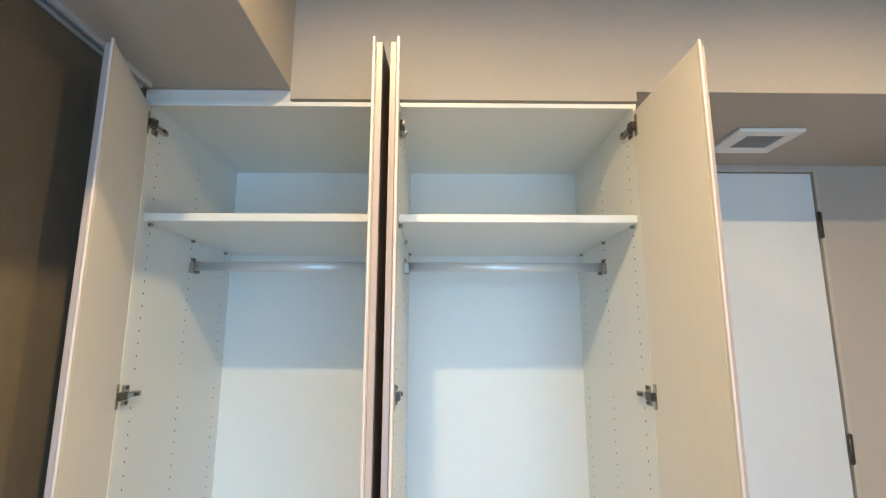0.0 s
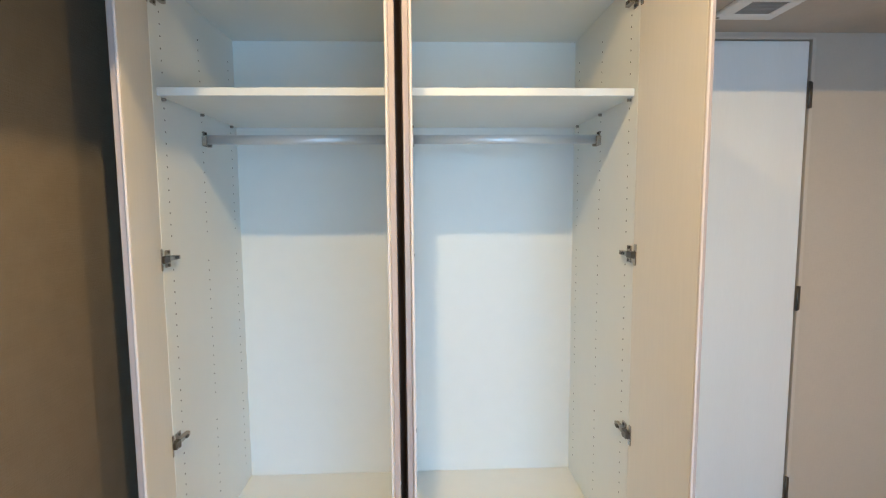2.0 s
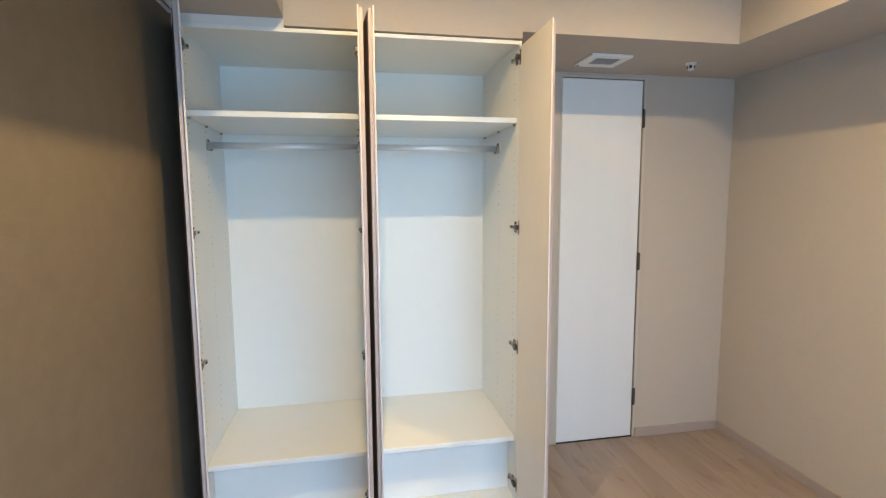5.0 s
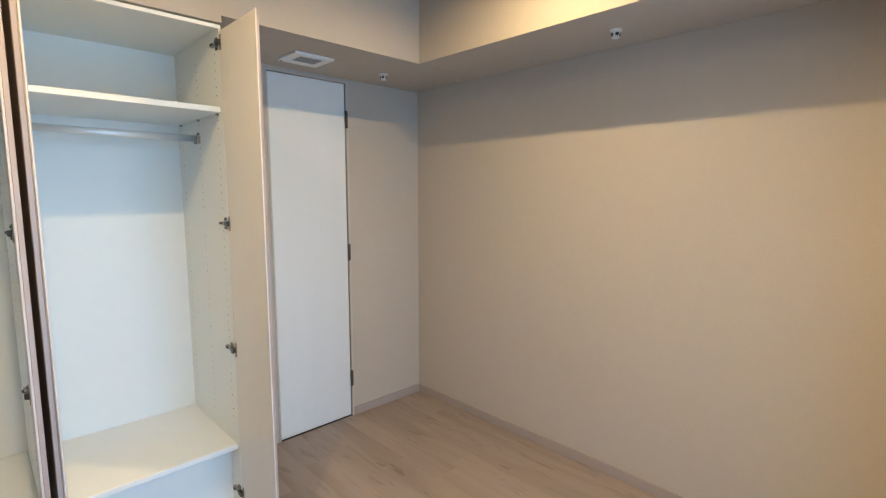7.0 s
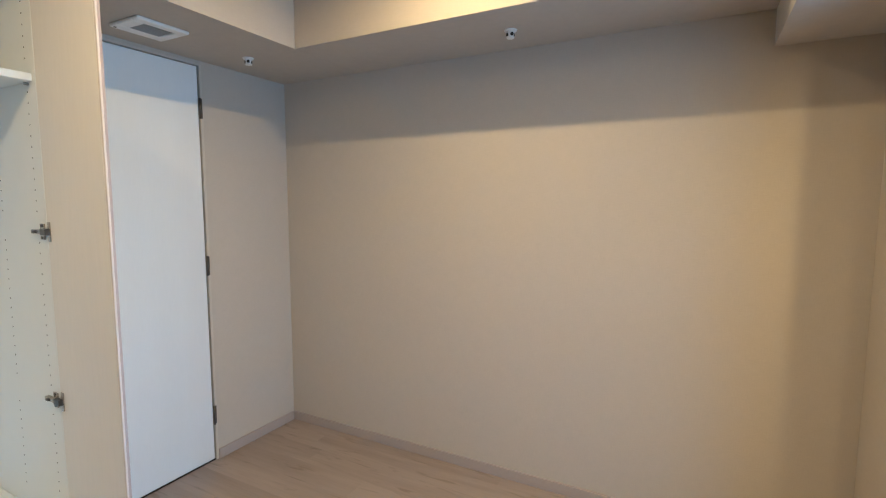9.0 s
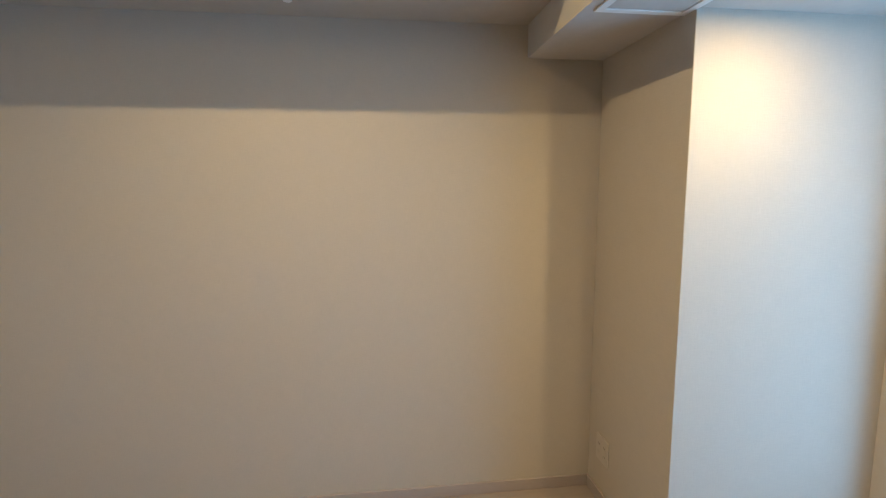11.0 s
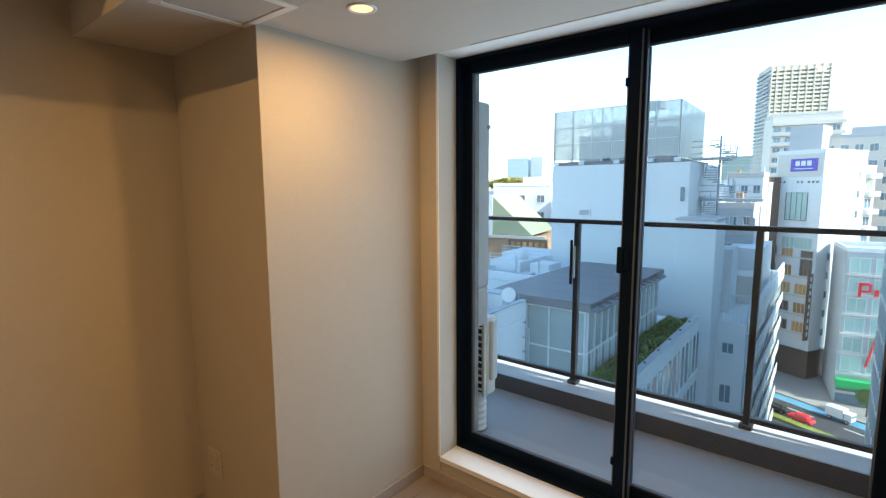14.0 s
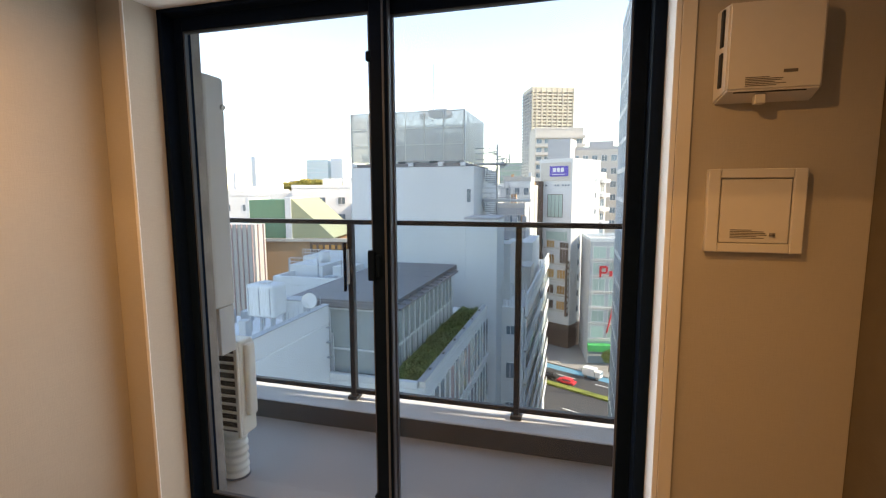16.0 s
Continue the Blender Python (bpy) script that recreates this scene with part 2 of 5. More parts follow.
# ---- building helpers ----
def add_box(bm, a, b, bevel=0.0, segments=1, mat=0):
    """One box from corner a to corner b, with its edges rounded off."""
    lo, hi = [min(a[i], b[i]) for i in range(3)], [max(a[i], b[i]) for i in range(3)]
    vs = [bm.verts.new((x, y, z)) for z in (lo[2], hi[2]) for y in (lo[1], hi[1]) for x in (lo[0], hi[0])]
    fs = [bm.faces.new([vs[i] for i in f]) for f in ((0, 2, 3, 1), (4, 5, 7, 6), (0, 1, 5, 4), (2, 6, 7, 3), (0, 4, 6, 2), (1, 3, 7, 5))]
    for f in fs:
        f.material_index = mat
    if bevel:
        done = bmesh.ops.bevel(bm, geom=list({e for f in fs for e in f.edges}), offset=bevel, segments=segments, affect="EDGES", profile=0.5)
        for f in done["faces"]:
            f.material_index = mat
    return vs


def add_tube(bm, a, b, r, sides=16, r2=None, flat=1.0, mat=0):
    """A capped round bar from a to b; flat squeezes it across."""
    a, b = Vector(a), Vector(b)
    turn = (b - a).to_track_quat("Z", "Y").to_matrix()
    rings = []
    for p, rad in ((a, r), (b, r if r2 is None else r2)):
        rings.append([bm.verts.new(p + turn @ Vector((math.cos(k * 2 * math.pi / sides) * rad * flat, math.sin(k * 2 * math.pi / sides) * rad, 0))) for k in range(sides)])
    for k in range(sides):
        f = bm.faces.new((rings[0][k], rings[0][(k + 1) % sides], rings[1][(k + 1) % sides], rings[1][k]))
        f.smooth, f.material_index = sides > 8, mat
    bm.faces.new(rings[0][::-1]).material_index = mat
    bm.faces.new(rings[1]).material_index = mat


def mesh_of(name, bm, *mats):
    bmesh.ops.recalc_face_normals(bm, faces=bm.faces)
    me = bpy.data.meshes.new(name)
    bm.to_mesh(me)
    bm.free()
    for m in mats:
        me.materials.append(m)
    return me


def boxes(*specs, bevel=0.0, segments=1):
    bm = bmesh.new()
    for s in specs:
        add_box(bm, s[0], s[1], bevel, segments, s[2] if len(s) > 2 else 0)
    return bm


def structure(name, bm, *mats):
    return tagged(new(name, mesh_of(name, bm, *mats)), kind="structure")


def thing(name, place, label, category, group="", turn=0.0):
    """An Empty at a thing's base, to which its parts are bound."""
    ob = new(name)
    ob.empty_display_size = 0.1
    ob.matrix_world = pose(*place, 0, 0, turn)
    return tagged(ob, label, category, group)


def part(name, bm, mats, parent, label="", local=False):
    """One mesh under a thing or a part: its points are the world's, or the parent's own if local."""
    me = bm if isinstance(bm, bpy.types.Mesh) else mesh_of(name, bm, *(mats if isinstance(mats, (list, tuple)) else (mats,)))
    ob = new(name, me)
    ob.parent = parent
    if not local:
        m, up = Matrix.Identity(4), parent
        while up:
            m, up = up.matrix_basis @ m if not up.parent else up.matrix_parent_inverse @ up.matrix_basis @ m, up.parent
        ob.matrix_parent_inverse = m.inverted()
    return tagged(ob, label) if label else ob


# ---- room shell ----
def shell():
    T = 0.15
    # north wall with the door's opening
    structure("wall_north", boxes(((WEST - T, 0.004, 0), (-1.50, T, 2.6)), ((-1.50, 0, 0), (-1.074, T, 2.6)), ((-1.074, 0, 2.108), (-0.580, T, 2.6)), ((-0.580, 0, 0), (0, T, 2.6))), BEIGE)
    structure("wall_behind_door", boxes(((-1.3, 0.3, -0.02), (-0.4, 0.36, 2.3))), DARK)
    structure("wall_east", boxes(((0, COL_Y - 1.3, -0.1), (T, T, 2.6))), BEIGE)
    structure("wall_west", boxes(((WEST - T, SOUTH - 0.3, -0.1), (WEST, 0.004, 2.6))), BROWN)
    structure("column", boxes(((COL_X, -4.09, 0), (0, COL_Y, CEIL - 0.002)), bevel=0.002), BEIGE)
    structure("wall_south", boxes(((COL_X, -3.98, 0), (-0.757, SOUTH, 2.3)), ((-2.430, -3.98, 0), (WEST, SOUTH, 2.3)), ((-0.757, -3.98, -0.2), (-2.430, -3.674, 0.106)), ((-0.757, -3.98, 2.075), (-2.430, SOUTH, 2.3)), bevel=0.0015), BEIGE)
    structure("ceiling", boxes(((WEST - T, -4.0, CEIL), (T, 0.2, CEIL + 0.1))), CEILING)
    structure("soffit_north", boxes(((WEST, BULK_Y, SOFFIT), (0, 0.004, CEIL))), BEIGE)
    structure("soffit_east", boxes(((EAST_X, BEAM_Y, SOFFIT), (0, BULK_Y, CEIL)), bevel=0.002), BEIGE)
    structure("soffit_west", boxes(((WEST, BEAM_Y, SOFFIT), (WEST_X, BULK_Y, CEIL)), bevel=0.002), BEIGE)
    structure("ceiling_low", boxes(((WEST, COL_Y, LOW), (0, BEAM_Y, CEIL)), ((WEST, -3.512, LOW), (COL_X, COL_Y - 0.001, CEIL))), CEILING)
    structure("curtain_recess", boxes(((WEST, SOUTH, 2.12), (COL_X, -3.513, CEIL)), ((COL_X, -3.545, LOW + 0.006), (-1.03, -3.514, 2.118)), bevel=0.001), CEILING)
    structure("bulkhead_lip", boxes(((WEST_X, BULK_Y, 2.104), (-1.508, -0.52, SOFFIT))), BEIGE)
    structure("wardrobe_filler", boxes(((WEST, -0.566, 2.097), (WEST_X - 0.001, -0.52, SOFFIT)), ((WEST, -0.566, 0), (-2.832, -0.52, 2.097)), bevel=0.001), INNER)
    # skirting, 5.5 cm high
    S = 0.055
    structure("baseboard", boxes(((-0.566, -0.012, 0), (-0.013, 0, S)), ((-0.012, COL_Y, 0), (0, -0.012, S)), ((COL_X, COL_Y, 0), (-0.013, COL_Y + 0.012, S)), ((COL_X - 0.012, SOUTH, 0), (COL_X, COL_Y + 0.012, S)), ((-0.757, SOUTH, 0), (COL_X - 0.013, SOUTH + 0.012, S)), ((WEST, SOUTH, 0), (-0.758, SOUTH + 0.012, S)), ((WEST, SOUTH + 0.013, 0), (WEST + 0.012, -0.59, S)), bevel=0.0015), SKIRT)
    structure("subfloor", boxes(((WEST, -3.70, -0.12), (0, 0.2, -0.012))), DARK)


shell()


def ceiling_track():
    """Slim metal channel where the brown wall meets the boxed-in ceiling."""
    tr = thing("ceiling_track", (-2.826, -1.6, SOFFIT), "slim grey metal channel along the top of the brown wall", "rail")
    part("channel", boxes(((-2.844, BEAM_Y + 0.02, SOFFIT - 0.016), (-2.832, -0.60, SOFFIT)), ((-2.820, BEAM_Y + 0.02, SOFFIT - 0.016), (-2.808, -0.60, SOFFIT)), bevel=0.002), ALU, tr)
    part("slot", boxes(((-2.832, BEAM_Y + 0.02, SOFFIT - 0.005), (-2.820, -0.60, SOFFIT))), DARK, tr, "dark slot between the channel lips")


ceiling_track()


# ---- room door ----
def room_door():
    d = structure("door_1", boxes(((-1.068, 0.004, 0.008), (-0.587, 0.04, 2.101)), bevel=0.002), DOORWHITE)
    tagged(d, "closed flush white door with fine vertical grain", "door")
    part("door_frame", boxes(((-1.082, -0.004, 0), (-1.072, 0.14, 2.112)), ((-0.581, -0.004, 0), (-0.567, 0.14, 2.112)), ((-1.072, -0.004, 2.105), (-0.581, 0.14, 2.116)), bevel=0.001), BEIGEPLATE, d)
    part("threshold_gap", boxes(((-1.072, 0.006, 0.0), (-0.581, 0.05, 0.006))), DARK, d, "dark gap under the door")
    for z in (1.892, 1.078, 0.257):
        bm = boxes(((-0.5835, -0.006, z - 0.05), (-0.571, -0.0045, z + 0.05)), bevel=0.0005)
        add_tube(bm, (-0.5845, -0.007, z - 0.052), (-0.5845, -0.007, z + 0.052), 0.0055, 12)
        part("hinge", bm, STEEL, d, "dull dark steel butt hinge")


room_door()


# ---- wardrobes ----
BACK, FRONT = -0.005, -0.573


def hinge_mesh(bm, hx, s, z):
    """Cup hinge: flange on the door, arm and cross plate on the side panel. s: +1 if the cabinet opens to the right of it."""
    def b(x0, y0, z0, x1, y1, z1, m=0):
        add_box(bm, (hx + s * x0, y0, z + z0), (hx + s * x1, y1, z + z1), 0.001, 1, m)
    b(0.0, -0.568, -0.006, 0.013, -0.503, 0.006)
    b(0.003, -0.533, -0.004, 0.018, -0.519, 0.004, 1)
    b(0.0, -0.563, -0.024, 0.004, -0.538, 0.024)
    b(0.001, -0.592, -0.009, 0.015, -0.561, 0.009, 1)
    for dz in (-0.018, 0.018):
        add_tube(bm, (hx + s * 0.004, -0.550, z + dz), (hx + s * 0.0065, -0.550, z + dz), 0.0045, 10, mat=1)


def wardrobe_door(owner, hx, s, angle, w, label):
    """A tall door swung open about hx; s: the way it reaches when shut."""
    H0, H1, t = 0.052, 2.072, 0.019
    a = radians(angle)
    along, inward = Vector((s * math.cos(a), -math.sin(a), 0)), Vector((s * math.sin(a), math.cos(a), 0))
    base = Vector((hx, FRONT - 0.0015, 0))

    def at(u, v, z):
        return base + along * u + inward * v + Vector((0, 0, z))

    def slab(bm, u0, v0, z0, u1, v1, z1, mat=0, bevel=0.0012):
        vs = add_box(bm, (u0, v0, z0), (u1, v1, z1))
        fs = {f for v in vs for f in v.link_faces}
        for f in fs:
            f.material_index = mat
        if bevel:
            done = bmesh.ops.bevel(bm, geom=list({e for f in fs for e in f.edges}), offset=bevel, segments=1, affect="EDGES")
            for f in done["faces"]:
                f.material_index = mat

    def placed(bm):
        for v in bm.verts:
            v.co = at(*v.co)
        return bm

    bm = bmesh.new()
    slab(bm, 0.0, -0.006, H0, w - 0.006, 0.0, H1, 0)
    d = part("door", placed(bm), [INNER], owner, label)
    bm = bmesh.new()
    slab(bm, 0.0, -t, H0, w - 0.022, -0.0062, H1, 0)
    part("outer_face", placed(bm), [OUTER], d, "taupe woodgrain outer face")
    bm = bmesh.new()  # finger pull down the free edge
    slab(bm, w - 0.0058, -0.0056, H0, w + 0.003, 0.0, H1 + 0.004)
    slab(bm, w - 0.0218, -t, H0, w - 0.0085, -0.0063, H1 - 0.002, 1)
    part("edge_profile", placed(bm), [EDGE, PULL], d, "cream lip over a taupe finger pull")
    for z in (2.028, 1.327, 0.803, 0.165):
        bm = bmesh.new()
        slab(bm, 0.006, 0.0, z - 0.030, 0.020, 0.003, z + 0.030)
        slab(bm, 0.010, 0.003, z - 0.010, 0.018, 0.010, z + 0.010, 1)
        placed(bm)
        part("hinge_cup", bm, [NICKEL, STEEL], d, "nickel hinge cup plate")
    return d


def wardrobe(xl, xr, left_angle, right_angle, label):
    """Open cabinet unit between the panels' inner faces xl and xr."""
    P = 0.0092
    c = thing("wardrobe", ((xl + xr) / 2, -0.27, 0), label, "wardrobe", "fitted wardrobe units")
    for x0, x1 in ((xl - P, xl), (xr, xr + P)):
        part("side_panel", boxes(((x0, FRONT, 0.0), (x1, BACK + 0.005, 2.0965)), bevel=0.0008), WHITE, c)
    part("top_panel", boxes(((xl, FRONT + 0.002, 2.088), (xr, BACK, 2.0965)), bevel=0.0005), WHITE, c)
    part("back_panel", boxes(((xl, BACK, 0.06), (xr, BACK + 0.005, 2.088))), WHITE, c)
    part("top_shelf", boxes(((xl + 0.001, -0.556, 1.767), (xr - 0.001, BACK - 0.001, 1.789)), bevel=0.0015), WHITE, c)
    part("raised_bottom", boxes(((xl + 0.0005, -0.558, 0.357), (xr - 0.0005, BACK - 0.001, 0.379)), bevel=0.0015), WHITE, c)
    part("boxed_in_front", boxes(((xl + 0.0005, -0.470, 0.083), (xr - 0.0005, -0.452, 0.3565))), WHITE, c)
    part("bottom_panel", boxes(((xl + 0.0005, FRONT + 0.003, 0.060), (xr - 0.0005, -0.43, 0.082)), bevel=0.001), WHITE, c)
    part("plinth", boxes(((xl, -0.53, 0.0), (xr, -0.515, 0.0595))), WHITE, c)
    part("top_strip", boxes(((xl + 0.003, -0.580, 2.079), (xr - 0.003, -0.5735, 2.0875)), bevel=0.001), PLASTIC, c, "white dust strip under the top edge")
    # clothes rail on two end sockets
    bm = bmesh.new()
    add_tube(bm, (xl + 0.004, -0.281, 1.686), (xr - 0.004, -0.281, 1.686), 0.015, 20, flat=0.6)
    rail = part("clothes_rail", bm, ALU, c, "satin aluminium oval clothes rail")
    for x, s in ((xl, 1), (xr, -1)):
        bm = boxes(((x, -0.294, 1.664), (x + s * 0.004, -0.268, 1.712)), ((x, -0.302, 1.664), (x + s * 0.016, -0.296, 1.696)), ((x, -0.266, 1.664), (x + s * 0.016, -0.260, 1.696)), bevel=0.0015)
        add_tube(bm, (x + s * 0.004, -0.281, 1.705), (x + s * 0.007, -0.281, 1.705), 0.004, 10, mat=1)
        part("rail_socket", bm, [NICKEL, STEEL], rail, "nickel rail end socket")
    # shelf pins and the rows of pin holes
    for x, s in ((xl, 1), (xr, -1)):
        for y in (-0.528, -0.298, -0.062):
            bm = bmesh.new()
            add_tube(bm, (x, y, 1.762), (x + s * 0.010, y, 1.762), 0.0045, 10)
            part("shelf_pin", bm, NICKEL, c, "nickel shelf pin")
        bm = bmesh.new()
        for y in (-0.520, -0.295, -0.060):
            for k in range(50):
                z = 0.46 + 0.032 * k
                if abs(z - 1.775) > 0.03 and min(abs(z - h) for h in (2.028, 1.327, 0.803)) > 0.03:
                    add_tube(bm, (x, y, z), (x + s * 0.0004, y, z), 0.0024, 8)
        tagged(part("pin_holes", bm, DARK, c, "rows of dark shelf pin holes"), kind="stuff")
    for k in range(3):
        x = xl + 0.03 + k * (xr - xl - 0.06) / 2
        bm = bmesh.new()
        add_tube(bm, (x, -0.558, 2.088), (x, -0.558, 2.0845), 0.006, 12)
        part("bumper", bm, PLASTIC, c, "small clear door bumper")
    doors = (wardrobe_door(c, xl, 1, left_angle, 0.324, "open cream-faced tall door"), wardrobe_door(c, xr, -1, right_angle, 0.322, "open cream-faced tall door"))
    for d, hx, s in ((doors[0], xl, 1), (doors[1], xr, -1)):
        for z in (2.028, 1.327, 0.803, 0.165):
            bm = bmesh.new()
            hinge_mesh(bm, hx, s, z)
            part("hinge_arm", bm, [NICKEL, STEEL], d, "nickel concealed hinge arm")


wardrobe(-2.822, -2.1742, 71.5, 88, "empty white wardrobe unit with both doors open beside brown wall")
wardrobe(-2.1558, -1.521, 85.5, 90.6, "empty white wardrobe unit with both doors open beside room door")


# ---- ceiling fittings ----
def downlight(lx, ly, lz):
    d = thing("downlight", (lx, ly, lz), "small round recessed warm LED downlight, lit", "downlight", "recessed ceiling downlights")
    bm = bmesh.new()
    n = 32
    prof = [(0.046, 0.0), (0.046, -0.003), (0.043, -0.005), (0.037, -0.004), (0.034, -0.001)]
    rings = [[bm.verts.new((lx + r * math.cos(2 * math.pi * k / n), ly + r * math.sin(2 * math.pi * k / n), lz + h)) for k in range(n)] for r, h in prof]
    for i in range(len(prof) - 1):
        for k in range(n):
            bm.faces.new((rings[i][k], rings[i][(k + 1) % n], rings[i + 1][(k + 1) % n], rings[i + 1][k])).smooth = True
    part("trim_ring", bm, PLASTIC, d)
    bm = bmesh.new()
    add_tube(bm, (lx, ly, lz - 0.0005), (lx, ly, lz - 0.003), 0.0325, 32)
    part("diffuser", bm, LENS, d, "glowing warm diffuser disc")


for spot in DOWNLIGHTS:
    downlight(*spot)


def ceiling_fan_vent():
    """Square extract grille with rounded corners and a slatted mouth."""
    x0, x1, y0, y1, z = -1.085, -0.868, -0.352, -0.158, SOFFIT
    v = thing("ceiling_vent", ((x0 + x1) / 2, (y0 + y1) / 2, z), "white square extractor fan grille with a dark slatted mouth", "vent")
    part("frame", boxes(((x0, y0, z - 0.014), (x1, y0 + 0.042, z)), ((x0, y1 - 0.050, z - 0.014), (x1, y1, z)), ((x0, y0 + 0.042, z - 0.014), (x0 + 0.052, y1 - 0.050, z)), ((x1 - 0.040, y0 + 0.042, z - 0.014), (x1, y1 - 0.050, z)), bevel=0.005, segments=2), PLASTIC, v)
    part("mouth", boxes(((x0 + 0.05, y0 + 0.04, z - 0.002), (x1 - 0.038, y1 - 0.048, z))), DARK, v, "dark fan mouth")
    for k in range(9):
        y = y0 + 0.047 + k * 0.0118
        part("slat", boxes(((x0 + 0.052, y, z - 0.011), (x1 - 0.040, y + 0.005, z - 0.003)), bevel=0.001), GREYSLOT, v)
    part("latch", boxes(((x0 + 0.008, y1 - 0.025, z - 0.0165), (x0 + 0.018, y1 - 0.016, z - 0.0138)), bevel=0.001), STEEL, v, "small dark latch")


ceiling_fan_vent()


def sprinkler(x, y):
    s = thing("sprinkler_head", (x, y, SOFFIT), "small white ceiling sprinkler head with two dark ports", "sprinkler", "ceiling sprinklers")
    bm = bmesh.new()
    add_tube(bm, (x, y, SOFFIT), (x, y, SOFFIT - 0.006), 0.027, 24, 0.025)
    part("escutcheon", bm, PLASTIC, s)
    bm = bmesh.new()
    add_tube(bm, (x, y, SOFFIT - 0.006), (x, y, SOFFIT - 0.030), 0.017, 20, 0.013)
    part("body", bm, PLASTIC, s)
    for k in range(4):
        a = math.pi / 4 + k * math.pi / 2
        c, q = math.cos(a), math.sin(a)
        bm = bmesh.new()
        add_tube(bm, (x + 0.009 * c, y + 0.009 * q, SOFFIT - 0.019), (x + 0.0172 * c, y + 0.0172 * q, SOFFIT - 0.019), 0.0072, 12)
        part("port", bm, DARK, s, "dark side port")
    bm = bmesh.new()
    add_tube(bm, (x, y, SOFFIT - 0.030), (x, y, SOFFIT - 0.034), 0.017, 20, 0.015)
    part("deflector", bm, PLASTIC, s)


sprinkler(-0.488, -0.260)
sprinkler(-0.253, -1.559)


def access_hatch():
    x0, x1, y0, y1, z = -0.876, -0.575, -2.860, -2.548, LOW
    h = thing("ceiling_hatch", ((x0 + x1) / 2, (y0 + y1) / 2, z), "square white framed inspection hatch in the low ceiling", "hatch")
    f = 0.028
    part("frame", boxes(((x0, y0, z - 0.006), (x1, y0 + f, z)), ((x0, y1 - f, z - 0.006), (x1, y1, z)), ((x0, y0 + f, z - 0.006), (x0 + f, y1 - f, z)), ((x1 - f, y0 + f, z - 0.006), (x1, y1 - f, z)), bevel=0.0015), PLASTIC, h)
    part("panel", boxes(((x0 + f + 0.003, y0 + f + 0.003, z - 0.003), (x1 - f - 0.003, y1 - f - 0.003, z))), CEILING, h)
    part("gap", boxes(((x0 + f, y0 + f, z - 0.001), (x1 - f, y1 - f, z))), DARK, h, "dark joint round the panel")


access_hatch()


def wall_socket():
    y = COL_Y
    s = thing("wall_socket", (-0.147, y, 0.257), "cream double socket plate low on the beige pillar", "socket")
    part("plate", boxes(((-0.205, y, 0.197), (-0.089, y + 0.007, 0.317)), bevel=0.003, segments=2), BEIGEPLATE, s)
    for x in (-0.173, -0.121):
        part("insert", boxes(((x - 0.0125, y + 0.007, 0.212), (x + 0.0125, y + 0.0085, 0.302)), bevel=0.001), BEIGEPLATE, s)
        for z in (0.237, 0.277):
            for dx in (-0.006, 0.006):
                part("slot", boxes(((x + dx - 0.001, y + 0.0084, z - 0.004), (x + dx + 0.001, y + 0.009, z + 0.004))), DARK, s)


wall_socket()


def print_lines(owner, x0, x1, y, z0, lines, height):
    """Fine unreadable print as plain bars."""
    rnd = random.Random(len(owner.name) * 7 + lines)
    for k in range(lines):
        z = z0 + k * height * 2.0
        end = x0 + (x1 - x0) * (rnd.uniform(0.0, 0.35) if k != lines - 1 else 0.45)
        part("print_line", boxes(((x1, y, z), (end, y + 0.0006, z + height))), INK, owner, "bar of small dark print")


def wall_ventilator():
    """Boxy wall air inlet: bevelled cover standing off the wall, slots in its side and a pull tab below."""
    x0, x1, z0, z1, y = -2.706, -2.505, 1.633, 1.824, SOUTH
    v = thing("wall_ventilator", ((x0 + x1) / 2, y, z0), "boxy cream ventilation cover with side slots and pull tab", "ventilator")
    bm = bmesh.new()
    back = [(x1, y, z0 - 0.020), (x0, y, z0 - 0.020), (x0, y, z1), (x1, y, z1)]
    front = [(x1 - 0.012, y + 0.064, z0), (x0 + 0.004, y + 0.064, z0), (x0 + 0.004, y + 0.064, z1 - 0.003), (x1 - 0.012, y + 0.064, z1 - 0.003)]
    vs = [bm.verts.new(p) for p in back + front]
    for f in ((0, 1, 2, 3), (4, 7, 6, 5), (0, 4, 5, 1), (1, 5, 6, 2), (2, 6, 7, 3), (3, 7, 4, 0)):
        bm.faces.new([vs[i] for i in f])
    bmesh.ops.bevel(bm, geom=bm.edges[:], offset=0.004, segments=2, affect="EDGES")
    part("cover", bm, CREAM, v)
    for za, zb in ((z0 + 0.012, z0 + 0.088), (z0 + 0.102, z0 + 0.182)):
        part("side_slot", boxes(((x1 - 0.0085, y + 0.026, za), (x1 - 0.0035, y + 0.044, zb)), bevel=0.001), DARK, v, "dark upright air slot")
    part("under_slot", boxes(((x0 + 0.03, y + 0.052, z0 - 0.004), (x1 - 0.03, y + 0.058, z0 - 0.0015))), DARK, v, "dark slot under the cover")
    part("pull_tab", boxes(((-2.602, y + 0.030, z0 - 0.028), (-2.580, y + 0.052, z0 - 0.006)), bevel=0.002), CREAM, v)
    print_lines(v, -2.640, -2.555, y + 0.0642, z0 + 0.008, 6, 0.0018)
    part("logo_bar", boxes(((-2.655, y + 0.0642, z0 + 0.034), (-2.628, y + 0.0648, z0 + 0.041))), INK, v, "small dark printed mark")


